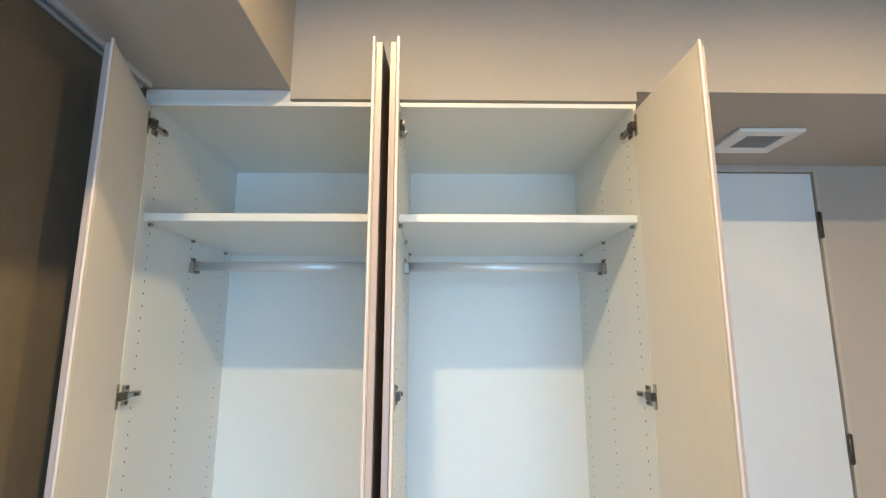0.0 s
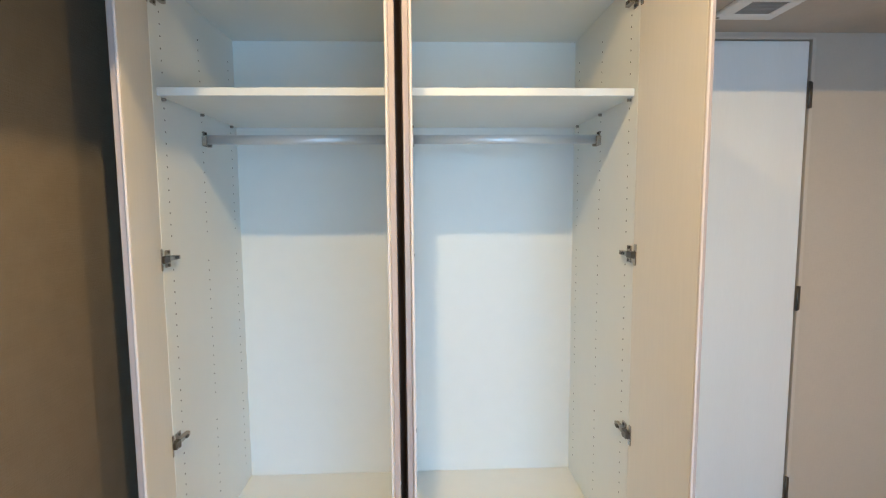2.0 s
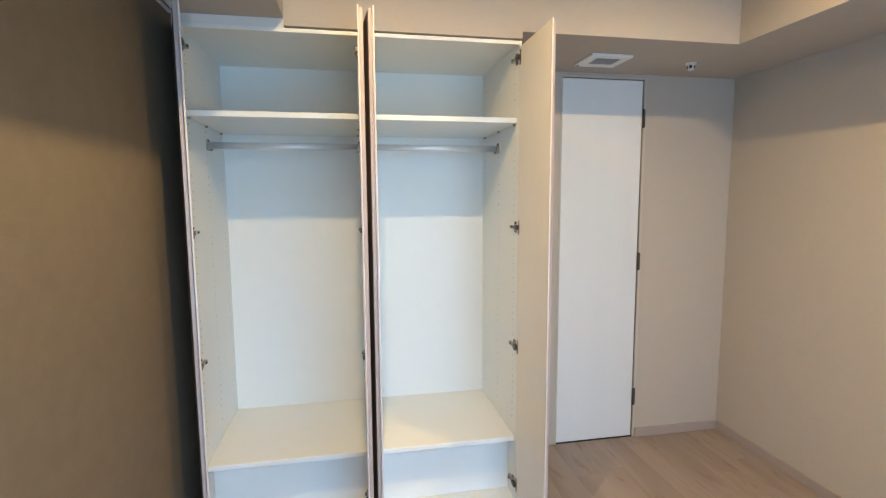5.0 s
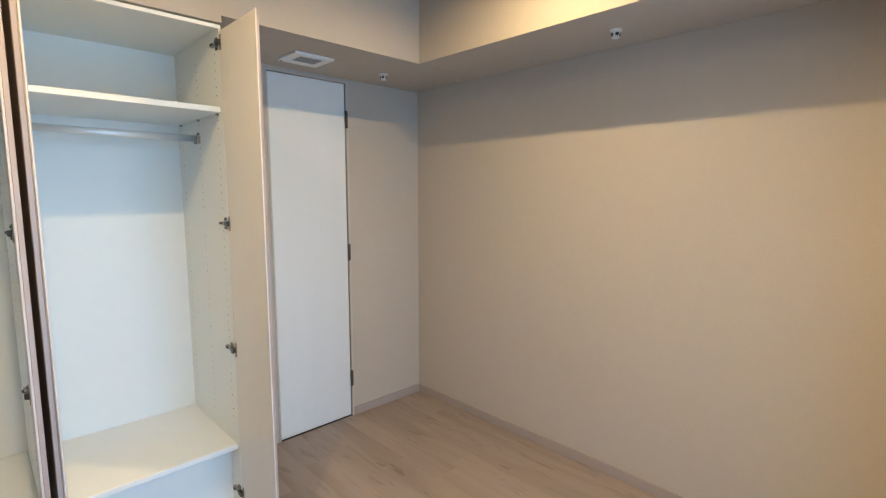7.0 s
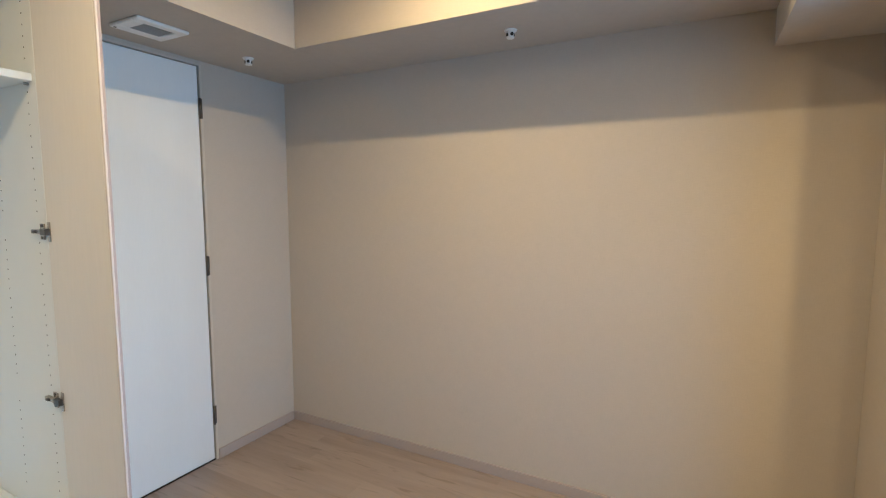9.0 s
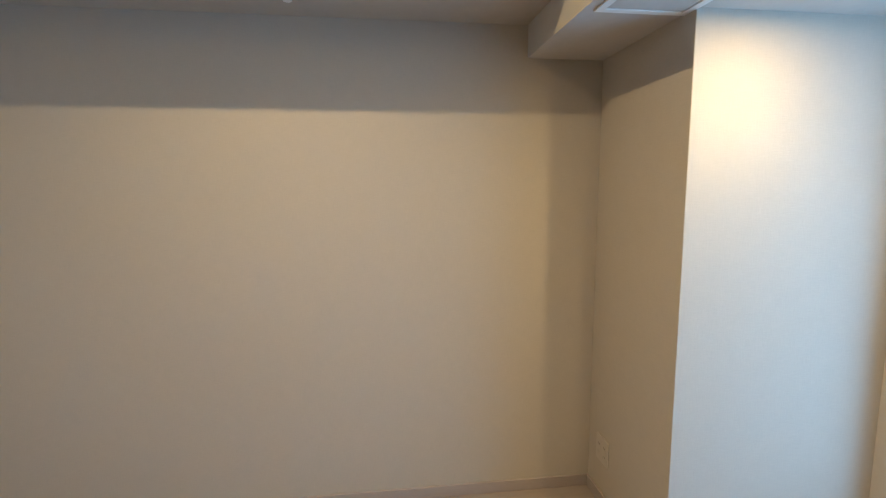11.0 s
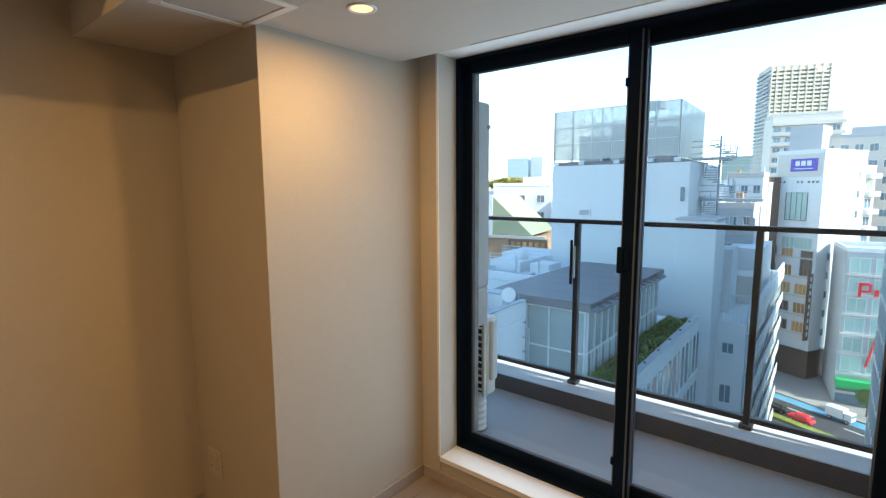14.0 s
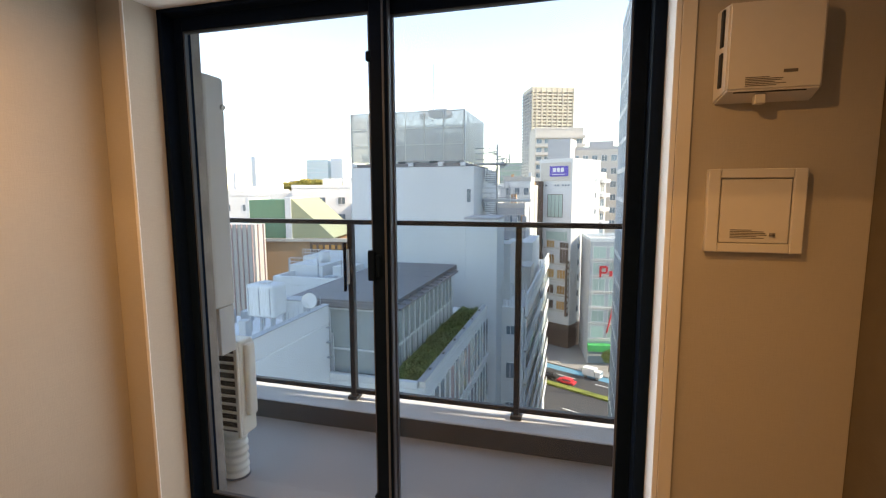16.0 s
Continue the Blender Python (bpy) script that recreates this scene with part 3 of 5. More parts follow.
def wall_hatch():
    x0, x1, z0, z1, y = -2.7085, -2.504, 1.265, 1.463, SOUTH
    h = thing("wall_panel", ((x0 + x1) / 2, y, z0), "square cream wall hatch with a raised frame", "panel")
    f = 0.030
    part("frame", boxes(((x0, y, z0), (x0 + f - 0.003, y + 0.022, z1)), ((x1 - f + 0.003, y, z0), (x1, y + 0.022, z1)), ((x0 + f - 0.003, y, z0), (x1 - f + 0.003, y + 0.021, z0 + f - 0.008)), ((x0 + f - 0.003, y, z1 - f + 0.008), (x1 - f + 0.003, y + 0.021, z1)), bevel=0.002), CREAM, h)
    part("gap", boxes(((x0 + f - 0.003, y, z0 + f - 0.008), (x1 - f + 0.003, y + 0.014, z1 - f + 0.008))), GREYSLOT, h, "dark joint round the flap")
    part("flap", boxes(((x0 + f, y, z0 + f - 0.0065), (x1 - f, y + 0.019, z1 - f + 0.005)), bevel=0.0015), CREAM, h)
    print_lines(h, -2.640, -2.557, y + 0.0192, z0 + 0.034, 6, 0.0019)
    bm = bmesh.new()
    add_tube(bm, (-2.645, y + 0.019, z0 + 0.048), (-2.645, y + 0.0197, z0 + 0.040), 0.006, 14)
    part("printed_mark", bm, INK, h, "small round dark mark")


wall_ventilator()
wall_hatch()


# ---- window ----
def window():
    w = tagged(thing("window_1", (-1.58, -3.89, 0.10), "tall black aluminium sliding window with two clear panes, closed", "window"), kind="structure")
    L, R, B, T = -0.741, -2.420, 0.104, 2.072
    y0, y1 = -3.98, -3.800
    part("window_frame", boxes(((L, -3.936, B), (L - 0.034, y1, T)), ((R, y0, B), (R + 0.034, y1, T)), ((L - 0.034, -3.936, T - 0.040), (R + 0.034, y1, T)), ((L - 0.034, -3.936, B), (R + 0.034, y1, B + 0.036)), ((L - 0.034, -3.894, B + 0.036), (R + 0.034, -3.889, B + 0.048)), bevel=0.002), BLACK, w)

    def sash(a, b, y, name, lo, left, right):
        s = part(name, boxes(((a, y - 0.016, lo), (a - left, y + 0.016, T - 0.036)), ((b, y - 0.016, lo), (b + right, y + 0.016, T - 0.036)), ((a - left, y - 0.016, T - 0.086), (b + right, y + 0.016, T - 0.036)), ((a - left, y - 0.016, lo), (b + right, y + 0.016, lo + 0.066)), bevel=0.003), BLACK, w)
        gx0, gx1 = a - left, b + right
        bead = 0.006
        part("glazing_bead", boxes(((gx0, y - 0.008, lo + 0.066), (gx0 - bead, y + 0.008, T - 0.086)), ((gx1, y - 0.008, lo + 0.066), (gx1 + bead, y + 0.008, T - 0.086)), ((gx0 - bead, y - 0.008, lo + 0.066), (gx1 + bead, y + 0.008, lo + 0.066 + bead)), ((gx0 - bead, y - 0.008, T - 0.086 - bead), (gx1 + bead, y + 0.008, T - 0.086))), GASKET, s, "grey glazing bead")
        g = part("pane", boxes(((gx0 - 0.001, y - 0.002, lo + 0.067), (gx1 + 0.001, y + 0.002, T - 0.087))), GLASS, s, "clear glass pane")
        g.visible_shadow = False
        return s

    inner = sash(-0.773, -1.600, -3.868, "inner_sash", 0.130, 0.036, 0.060)
    outer = sash(-1.545, -2.388, -3.916, "outer_sash", 0.130, 0.050, 0.045)
    # grooves and edges of the meeting stiles
    part("meeting_stile_ridge", boxes(((-1.586, -3.852, 0.14), (-1.593, -3.846, 2.03)), ((-1.6005, -3.884, 0.14), (-1.604, -3.860, 2.03)), bevel=0.0015), GASKET, inner, "grey ribs down the meeting stile")
    for z in (1.845, 0.31):
        part("stopper", boxes(((-1.530, -3.866, z - 0.016), (-1.548, -3.846, z + 0.016)), bevel=0.003), BLACK, inner)
    lock = part("crescent_lock", boxes(((-1.553, -3.852, 1.12), (-1.572, -3.840, 1.20)), bevel=0.004), BLACK, inner)
    part("lever", boxes(((-1.526, -3.848, 1.110), (-1.552, -3.836, 1.215)), bevel=0.005, segments=2), BLACK, lock)
    part("label", boxes(((-2.300, -3.7997, 2.042), (-2.350, -3.7990, 2.054))), CREAM, w, "small pale maker label")
    # white lining boards
    for a, b in (((-0.7565, -3.799, 0.132), (-0.744, SOUTH + 0.004, 2.046)), ((-2.4295, -3.799, 0.132), (-2.417, SOUTH + 0.004, 2.046)), ((-0.7565, -3.799, 2.046), (-2.4295, SOUTH + 0.004, 2.062))):
        part("lining_board", boxes((a, b), bevel=0.001), LINING, w, "white lining board")
    structure("window_sill", boxes(((-0.7565, -3.799, 0.108), (-2.4295, SOUTH + 0.006, 0.132)), bevel=0.0015), LINING)
    structure("window_trim", boxes(((-2.4305, SOUTH, 0.056), (-2.462, SOUTH + 0.010, 2.07)), bevel=0.001), CREAM)


window()


# ---- balcony ----
def balcony():
    structure("balcony_floor", boxes(((1.2, -5.08, -0.33), (-8.6, -3.98, -0.14))), BALCONY)
    structure("balcony_kerb", boxes(((1.2, -5.40, -0.5), (-8.6, -5.084, -0.010)), bevel=0.008, segments=2), KERB)
    # much darker front on the kerb's inner side
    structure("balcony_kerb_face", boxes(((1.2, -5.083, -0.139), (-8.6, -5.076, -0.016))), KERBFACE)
    structure("outer_wall_pier", boxes(((-0.676, -4.09, -0.14), (1.2, -3.985, 2.9))), GRIT)
    structure("outer_reveal", boxes(((-0.763, -3.984, 0.107), (-0.7575, -3.937, 2.074))), GRIT)
    structure("outer_wall_west", boxes(((-8.6, -4.12, -0.14), (-2.50, -3.985, 2.9))), GRIT)
    structure("outer_wall_above", boxes(((-2.50, -4.08, 2.08), (-0.677, -3.985, 2.9))), GRIT)
    # unseen slab added overhead: cuts sun at the kerb, white underside bounces light
    structure("balcony_above", boxes(((1.2, -5.43, 2.62), (-8.6, -4.125, 2.8))), PLASTIC)
    r = thing("balcony_railing", (-1.4, -5.264, -0.010), "dark bronze metal railing with clear glass panels", "railing")
    posts = (0.361, -0.751, -1.863, -2.975, -4.087, -5.199, -6.311, -7.423)
    part("top_rail", boxes(((1.2, -5.290, 1.192), (-8.6, -5.238, 1.222)), bevel=0.004, segments=2), RAILM, r)
    part("bottom_rail", boxes(((1.2, -5.282, 0.030), (-8.6, -5.246, 0.062)), bevel=0.003), RAILM, r)
    for x in posts:
        p = part("post", boxes(((x - 0.018, -5.288, -0.010), (x + 0.018, -5.240, 1.192)), bevel=0.003), RAILM, r)
        part("foot", boxes(((x - 0.036, -5.310, -0.010), (x + 0.036, -5.218, 0.018)), bevel=0.008, segments=2), RAILM, p)
    edges = (1.2, *posts, -8.6)
    for a, b in zip(edges, edges[1:]):
        g = part("glass_panel", boxes(((a - 0.02, -5.268, 0.060), (b + 0.02, -5.260, 1.194))), RAILGLASS, r, "clear glass panel")
        g.visible_shadow = False
    # folding laundry-pole bracket on one post
    h = thing("laundry_bracket", (-0.745, -5.228, 0.75), "folded black laundry pole bracket on the railing post", "bracket")
    part("back_plate", boxes(((-0.768, -5.239, 0.86), (-0.736, -5.223, 1.03)), bevel=0.003), RAILM, h)
    part("arm", boxes(((-0.738, -5.223, 0.75), (-0.722, -5.196, 1.075)), bevel=0.006, segments=2), BLACK, h)
    part("inner_arm", boxes(((-0.758, -5.220, 0.80), (-0.746, -5.203, 1.03)), bevel=0.003), PARTITION, h)


balcony()


def partition_panel():
    p = thing("balcony_partition", (-0.62, -4.15, 0.885), "tall grey rounded service panel fixed to the outer wall", "panel")
    part("panel", boxes(((-0.672, -4.228, 0.888), (-0.28, -4.092, 1.912)), bevel=0.02, segments=3), PARTITION, p)
    part("post", boxes(((-0.668, -4.215, 0.67), (-0.645, -4.12, 0.889)), bevel=0.003), PARTITION, p)
    bm = bmesh.new()
    add_tube(bm, (-0.672, -4.205, 1.78), (-0.682, -4.205, 1.78), 0.014, 16, 0.010)
    part("knob", bm, PARTITION, p)


partition_panel()


def outdoor_unit():
    x0, x1, y0, y1, z0, z1 = -0.590, 0.16, -4.46, -4.33, 0.150, 0.655
    a = thing("air_conditioner", ((x0 + x1) / 2, (y0 + y1) / 2, -0.14), "ivory outdoor air conditioner unit with slatted grille", "air conditioner")
    part("casing", boxes(((x0 + 0.018, y0, z0), (x1, y1 - 0.02, z1)), bevel=0.012, segments=2), ACWHITE, a)
    part("coil", boxes(((x0 + 0.03, y1 - 0.021, z0 + 0.02), (x1 - 0.02, y1 - 0.016, z1 - 0.03))), DARK, a, "dark coil behind the slats")
    for k in range(11):
        z = z0 + 0.035 + k * 0.044
        part("slat", boxes(((x0 + 0.045, y1 - 0.018, z), (x1 - 0.02, y1 - 0.004, z + 0.012)), bevel=0.003), ACWHITE, a)
    for x in (x0 + 0.02, x0 + 0.30, x1 - 0.03):
        part("upright", boxes(((x, y1 - 0.02, z0), (x + 0.022, y1, z1 - 0.004)), bevel=0.004), ACWHITE, a)
    part("valve_cover", boxes(((x0 - 0.012, y0 + 0.02, z0 + 0.10), (x0 + 0.022, y1 - 0.045, z1 - 0.02)), bevel=0.014, segments=3), ACWHITE, a)
    for x in (x0 + 0.36, x1 - 0.12):
        part("stand_leg", boxes(((x - 0.03, y0 + 0.02, -0.14), (x + 0.03, y1 - 0.03, z0)), bevel=0.004), PLASTIC, a)
    d = thing("corrugated_duct", (-0.43, -4.44, -0.14), "white ribbed flexible duct standing on the balcony floor", "duct")
    bm = bmesh.new()
    n, cx, cy = 20, -0.432, -4.452
    prof = []
    for k in range(7):
        z = -0.14 + k * 0.043
        prof += [(0.058, z), (0.066, z + 0.010), (0.066, z + 0.018), (0.056, z + 0.026)]
    rings = [[bm.verts.new((cx + r * math.cos(2 * math.pi * k / n), cy + r * math.sin(2 * math.pi * k / n), z)) for k in range(n)] for r, z in prof]
    for i in range(len(rings) - 1):
        for k in range(n):
            bm.faces.new((rings[i][k], rings[i][(k + 1) % n], rings[i + 1][(k + 1) % n], rings[i + 1][k])).smooth = True
    part("hose", bm, ACWHITE, d)
    bm = bmesh.new()
    add_tube(bm, (cx, cy, -0.14), (cx, cy, -0.128), 0.071, 20)
    part("collar", bm, GASKET, d, "dark base collar")


outdoor_unit()


# ---- city ----
GROUND = -34.6
CONC_W = material("white_render", (0.69, 0.70, 0.69), rough=0.8, var=0.07, scale=0.5, bump=0.2, bump_scale=6)
CONC_N = material("fresh_white_paint", (0.80, 0.81, 0.81), rough=0.7, var=0.05, scale=0.6, bump=0.15, bump_scale=6)
CONC_G = material("grey_render", (0.42, 0.43, 0.44), rough=0.8, var=0.1, scale=0.5)
CONC_P = material("pale_tile", (0.56, 0.53, 0.48), rough=0.6, var=0.06, scale=0.6)
CONC_T = material("cream_tower", (0.66, 0.60, 0.48), rough=0.7, var=0.06, scale=0.2)
BRICKM = material("orange_brick_cladding", (0.48, 0.29, 0.16), rough=0.8, var=0.1, scale=0.8)
PINKB = material("pink_tile_pilaster", (0.50, 0.36, 0.34), rough=0.7, var=0.1, scale=0.8)
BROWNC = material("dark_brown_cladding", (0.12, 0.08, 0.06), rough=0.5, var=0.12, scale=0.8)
GREENM = material("pale_green_copper", (0.13, 0.26, 0.16), rough=0.6, var=0.08, scale=0.6)
# sunlight on the slope is painted in: paler than the green gable
OLIVE = material("weathered_copper_slope", (0.33, 0.35, 0.22), rough=0.6, var=0.12, scale=0.5)
GREENS = material("green_awning", (0.05, 0.42, 0.12), rough=0.6, var=0.05)
ROOFM = material("grey_metal_roof", (0.21, 0.20, 0.20), rough=0.6, metal=0.2, var=0.12, scale=0.8)
GLASSB = material("blue_grey_glazing", (0.16, 0.22, 0.26), rough=0.12, var=0.15, scale=0.4, rand=0.3)
GLASSG = material("green_glazing", (0.40, 0.52, 0.46), rough=0.2, var=0.12, scale=0.4, rand=0.2)
GLASSO = material("amber_lit_glazing", (0.50, 0.28, 0.10), rough=0.2, var=0.3, scale=0.6, rand=0.3)
TOWERGLASS = material("bronze_shaded_glazing", (0.24, 0.20, 0.15), rough=0.25, var=0.2, scale=0.4, rand=0.3)
# distance haze is put into the colour: glazing paled for far towers
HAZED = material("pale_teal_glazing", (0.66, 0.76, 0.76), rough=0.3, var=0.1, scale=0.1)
GLASSC = material("curtained_glazing", (0.42, 0.46, 0.45), rough=0.2, var=0.12, scale=0.7, rand=0.15)
SASHW = material("pale_sash", (0.70, 0.71, 0.71), rough=0.5, var=0.03)
SCREEN = screen_mesh("perforated_screen", (0.60, 0.60, 0.55), 0.50)
STEELW = material("galvanised_steel", (0.45, 0.47, 0.48), rough=0.5, metal=0.3, var=0.08, scale=2)
ASPHALT = material("asphalt", (0.055, 0.055, 0.058), rough=0.85, var=0.15, scale=0.4, bump=0.3, bump_scale=8)
PAVE = material("pavement_slabs", (0.30, 0.28, 0.26), rough=0.8, var=0.12, scale=0.6)
LINEW = material("road_line", (0.75, 0.75, 0.72), rough=0.7, var=0.1, scale=2)
LINEB = material("blue_lane", (0.12, 0.30, 0.42), rough=0.7, var=0.1, scale=1)
LEAF = material("leaf_green", (0.13, 0.18, 0.04), rough=0.6, var=0.35, scale=3)
LEAFY = material("autumn_leaf", (0.46, 0.38, 0.09), rough=0.7, var=0.25, scale=0.2)
LEAFM = material("verge_grass", (0.20, 0.22, 0.04), rough=0.8, var=0.3, scale=1)
PURPLE = material("violet_sign", (0.10, 0.07, 0.42), rough=0.4, var=0.03)
REDS = material("red_sign", (0.65, 0.03, 0.04), rough=0.4, var=0.03)
BLUES = material("blue_sign", (0.04, 0.14, 0.55), rough=0.4, var=0.03)
CURTAINWALL = material("pale_blue_curtain_wall", (0.55, 0.63, 0.68), rough=0.08, var=0.1, scale=0.3, spec=0.8)

structure("ground", boxes(((-3500, -4200, GROUND - 1), (3500, 1500, GROUND))), ASPHALT)


def window_mesh(w, h, glass, frame, bars=1):
    """Window for a facade facing +y: frame proud of the wall, pane set back in it, with upright bars."""
    bm = bmesh.new()
    f = min(0.09, w * 0.08)
    add_box(bm, (-w / 2, -0.02, 0), (w / 2, 0.03, h), mat=0)
    for a, b in (((-w / 2, 0.03, 0), (-w / 2 + f, 0.10, h)), ((w / 2 - f, 0.03, 0), (w / 2, 0.10, h)), ((-w / 2 + f, 0.03, 0), (w / 2 - f, 0.12, f)), ((-w / 2 + f, 0.03, h - f), (w / 2 - f, 0.10, h))):
        add_box(bm, a, b, mat=1)
    for k in range(bars):
        x = -w / 2 + w * (k + 1) / (bars + 1)
        add_box(bm, (x - f / 3, 0.03, f), (x + f / 3, 0.08, h - f), mat=1)
    return mesh_of("window", bm, glass, frame)


class Block:
    """A building: local x runs along the front (to +x), the front faces +y at y = 0, depth goes to -y, z is the world's."""

    def __init__(self, name, x, y, turn, w, d, z1, mat, label, category="building", z0=GROUND, roof=None):
        self.w, self.d, self.z0, self.z1 = w, d, z0, z1
        self.ob = thing(name, (x, y, z0 - 0.0085 * (-y - 2.4)), label, category, "", turn)
        self.put("wall", boxes(((0, -d, 0), (w, 0, z1 - z0)), bevel=0.05), mat)
        if roof:
            self.put("parapet", boxes(((-0.05, -0.3, z1 - z0), (w + 0.05, 0.05, z1 - z0 + 0.7)), ((-0.05, -d - 0.05, z1 - z0), (w + 0.05, -d + 0.25, z1 - z0 + 0.7)), ((-0.05, -d + 0.25, z1 - z0), (0.25, -0.3, z1 - z0 + 0.7)), ((w - 0.25, -d + 0.25, z1 - z0), (w + 0.05, -0.3, z1 - z0 + 0.7)), bevel=0.03), roof)

    def put(self, name, bm, mat, label=""):
        return part(name, bm, mat, self.ob, label, local=True)

    def box(self, name, a, b, mat, label="", bevel=0.02):
        z = self.z0
        return self.put(name, boxes(((a[0], a[1], a[2] - z), (b[0], b[1], b[2] - z)), bevel=bevel), mat, label)

    def windows(self, face, mesh, us, zs, name="window"):
        """Windows at places us along a face and sills zs (world heights)."""
        for z in zs:
            for u in us:
                ob = part(name, mesh, None, self.ob, "", local=True)
                if face == "front":
                    ob.matrix_basis = pose(u, 0, z - self.z0)
                elif face == "west":
                    ob.matrix_basis = pose(0, -u, z - self.z0, 0, 0, 90)
                else:
                    ob.matrix_basis = pose(self.w, -u, z - self.z0, 0, 0, -90)


def steps(a, b, n):
    return [a + (b - a) * (k + 0.5) / n for k in range(n)]


def near_house():
    """Penthouse storey with a grey metal roof, glazed walls and a planted terrace; facade strips below."""
    y0, y1, xw, w = -25.4, -38.4, 7.3, 5.5
    b = Block("glazed_penthouse", xw, y0, 0, w, y0 - y1, -4.56, GLASSC, "low building with glazed walls and grey metal sheet roof", z0=-8.3)
    deep = y0 - y1
    b.box("roof", (-0.36, 0.42, -4.50), (w + 0.2, -deep - 0.1, -4.16), ROOFM)
    b.box("fascia", (-0.40, 0.40, -4.58), (w + 0.22, 0.47, -4.24), ROOFM)
    b.box("gutter", (-0.86, 0.46, -4.52), (-0.37, -deep + 1.2, -4.40), ROOFM, bevel=0.03)
    for k in range(12):
        b.box("gutter_bracket", (-0.84, -0.4 - k * 1.0, -4.40), (-0.36, -0.34 - k * 1.0, -4.30), ROOFM, bevel=0)
    for k in range(7):
        v = -0.4 + k * 1.95
        b.box("roof_joint", (-0.34, -v - 0.02, -4.16), (w + 0.18, -v + 0.02, -4.150), ROOFM, bevel=0)
    for k in range(5):
        x = 0.6 + k * 1.02
        b.box("roof_seam", (x, 0.40, -4.16), (x + 0.025, -deep, -4.152), ROOFM, bevel=0)
    for u in steps(0, w, 4) + [0.04, w - 0.04]:
        b.box("mullion", (u - 0.04, 0.0, -8.2), (u + 0.04, 0.08, -4.57), SASHW, bevel=0)
    for k in range(14):
        v = 0.08 + k * 0.98
        b.box("mullion", (-0.09, -v - 0.04, -8.2), (0, -v + 0.04, -4.57), SASHW, bevel=0)
    for v in steps(0, deep, 26):
        b.box("lower_bar", (-0.06, -v - 0.03, -8.2), (0, -v + 0.03, -7.0), SASHW, bevel=0)
    for z in (-7.0, -4.78):
        b.box("transom", (0, 0.0, z), (w, 0.07, z + 0.08), SASHW, bevel=0)
        b.box("transom", (-0.08, -deep, z), (0, 0, z + 0.10), SASHW, bevel=0)
    # narrow white door and cable boxes beside it
    for a, c in (((3.20, 0.08, -8.25), (3.30, 0.16, -6.1)), ((4.12, 0.08, -8.25), (4.22, 0.16, -6.1)), ((3.30, 0.08, -6.2), (4.12, 0.16, -6.1)), ((3.30, 0.08, -8.25), (4.12, 0.16, -8.12))):
        b.box("door_frame", a, c, SASHW, bevel=0)
    for k, (u, z) in enumerate(((4.5, -5.5), (4.35, -6.0), (4.6, -6.6))):
        b.box("cable_box", (u, 0.05, z), (u + 0.35, 0.25, z + 0.22), SASHW)
    bm = bmesh.new()
    for u in (4.75, 4.9, 5.05):
        add_tube(bm, (u, 0.12, 0.1), (u, 0.12, 3.5), 0.03, 8)
    b.put("conduit", bm, STEELW, "grey upright conduits")
    t = Block("office_block", 5.05, -24.4, 0, 14.0, 17.1, -8.35, CONC_W, "white office block with narrow upright window strips and planted terrace")
    t.box("terrace_parapet", (0, -17.0, -8.35), (0.35, -0.252, -7.95), CONC_W)
    t.box("parapet_cap", (-0.03, -17.0, -7.95), (0.38, 0.04, -7.90), STEELW)
    t.box("terrace_end", (0.36, 0.03, -8.35), (14, -0.25, -8.0), CONC_W)
    for k in range(6):
        v = 1.6 + k * 2.6
        t.box("spotlight", (0.10, -v - 0.06, -7.90), (0.24, -v + 0.06, -7.78), ROOFM)
    for k in range(15):
        v = 0.35 + k * 1.12
        for j, z in enumerate((-12.0, -15.8, -19.6)):
            t.box("fin", (-0.10, -v - 0.05, z), (0, -v + 0.05, z + 3.0), CONC_W, bevel=0)
            t.box("window_strip", (-0.06, -v - 0.92, z + 0.1), (0, -v - 0.20, z + 2.9), (PINKB if (k + j) % 4 == 0 else GLASSB) if (k + j) % 3 else GLASSC, bevel=0)
        for z in (-12.3, -16.1):
            t.box("floor_band", (-0.12, -v - 1.12, z), (0, -v, z + 0.25), CONC_W, bevel=0)
    # slim railing at the far end of the terrace
    for k in range(8):
        t.box("baluster", (0.5 + k * 0.19, -16.1, -8.0), (0.53 + k * 0.19, -16.07, -5.9), SASHW, bevel=0)
    t.box("rail", (0.45, -16.12, -5.94), (1.95, -16.05, -5.88), SASHW, bevel=0)
    # hedge: many small leaves in a planter strip
    rnd = random.Random(4)
    bm = bmesh.new()
    for k in range(9500):
        x, y = rnd.uniform(5.46, 6.85), rnd.uniform(-39.6, -24.75)
        h = 0.40 + 0.30 * noise.noise((x * 1.5, y * 0.7, 3)) + 0.1 * noise.noise((x * 5, y * 3, 1))
        z = -8.44 + rnd.uniform(0.1, 1.0) * max(h, 0.15) + 0.1
        q = Euler((rnd.uniform(-1, 1), rnd.uniform(-1, 1), rnd.uniform(0, 6.3))).to_matrix()
        s = rnd.uniform(0.06, 0.13)
        vs = [bm.verts.new(Vector((x, y, z)) + q @ Vector(c) * s) for c in ((-1, 0, 0), (0, -0.5, 0.1), (1, 0, 0), (0, 0.5, 0.1))]
        bm.faces.new(vs)
    hedge = new("hedge", mesh_of("hedge", bm, LEAF))
    tagged(hedge, "low green hedge along the roof terrace", "hedge", kind="stuff")
    structure("terrace_soil", boxes(((5.42, -40.0, -8.62), (7.2, -24.7, -8.34))), LEAF)


near_house()


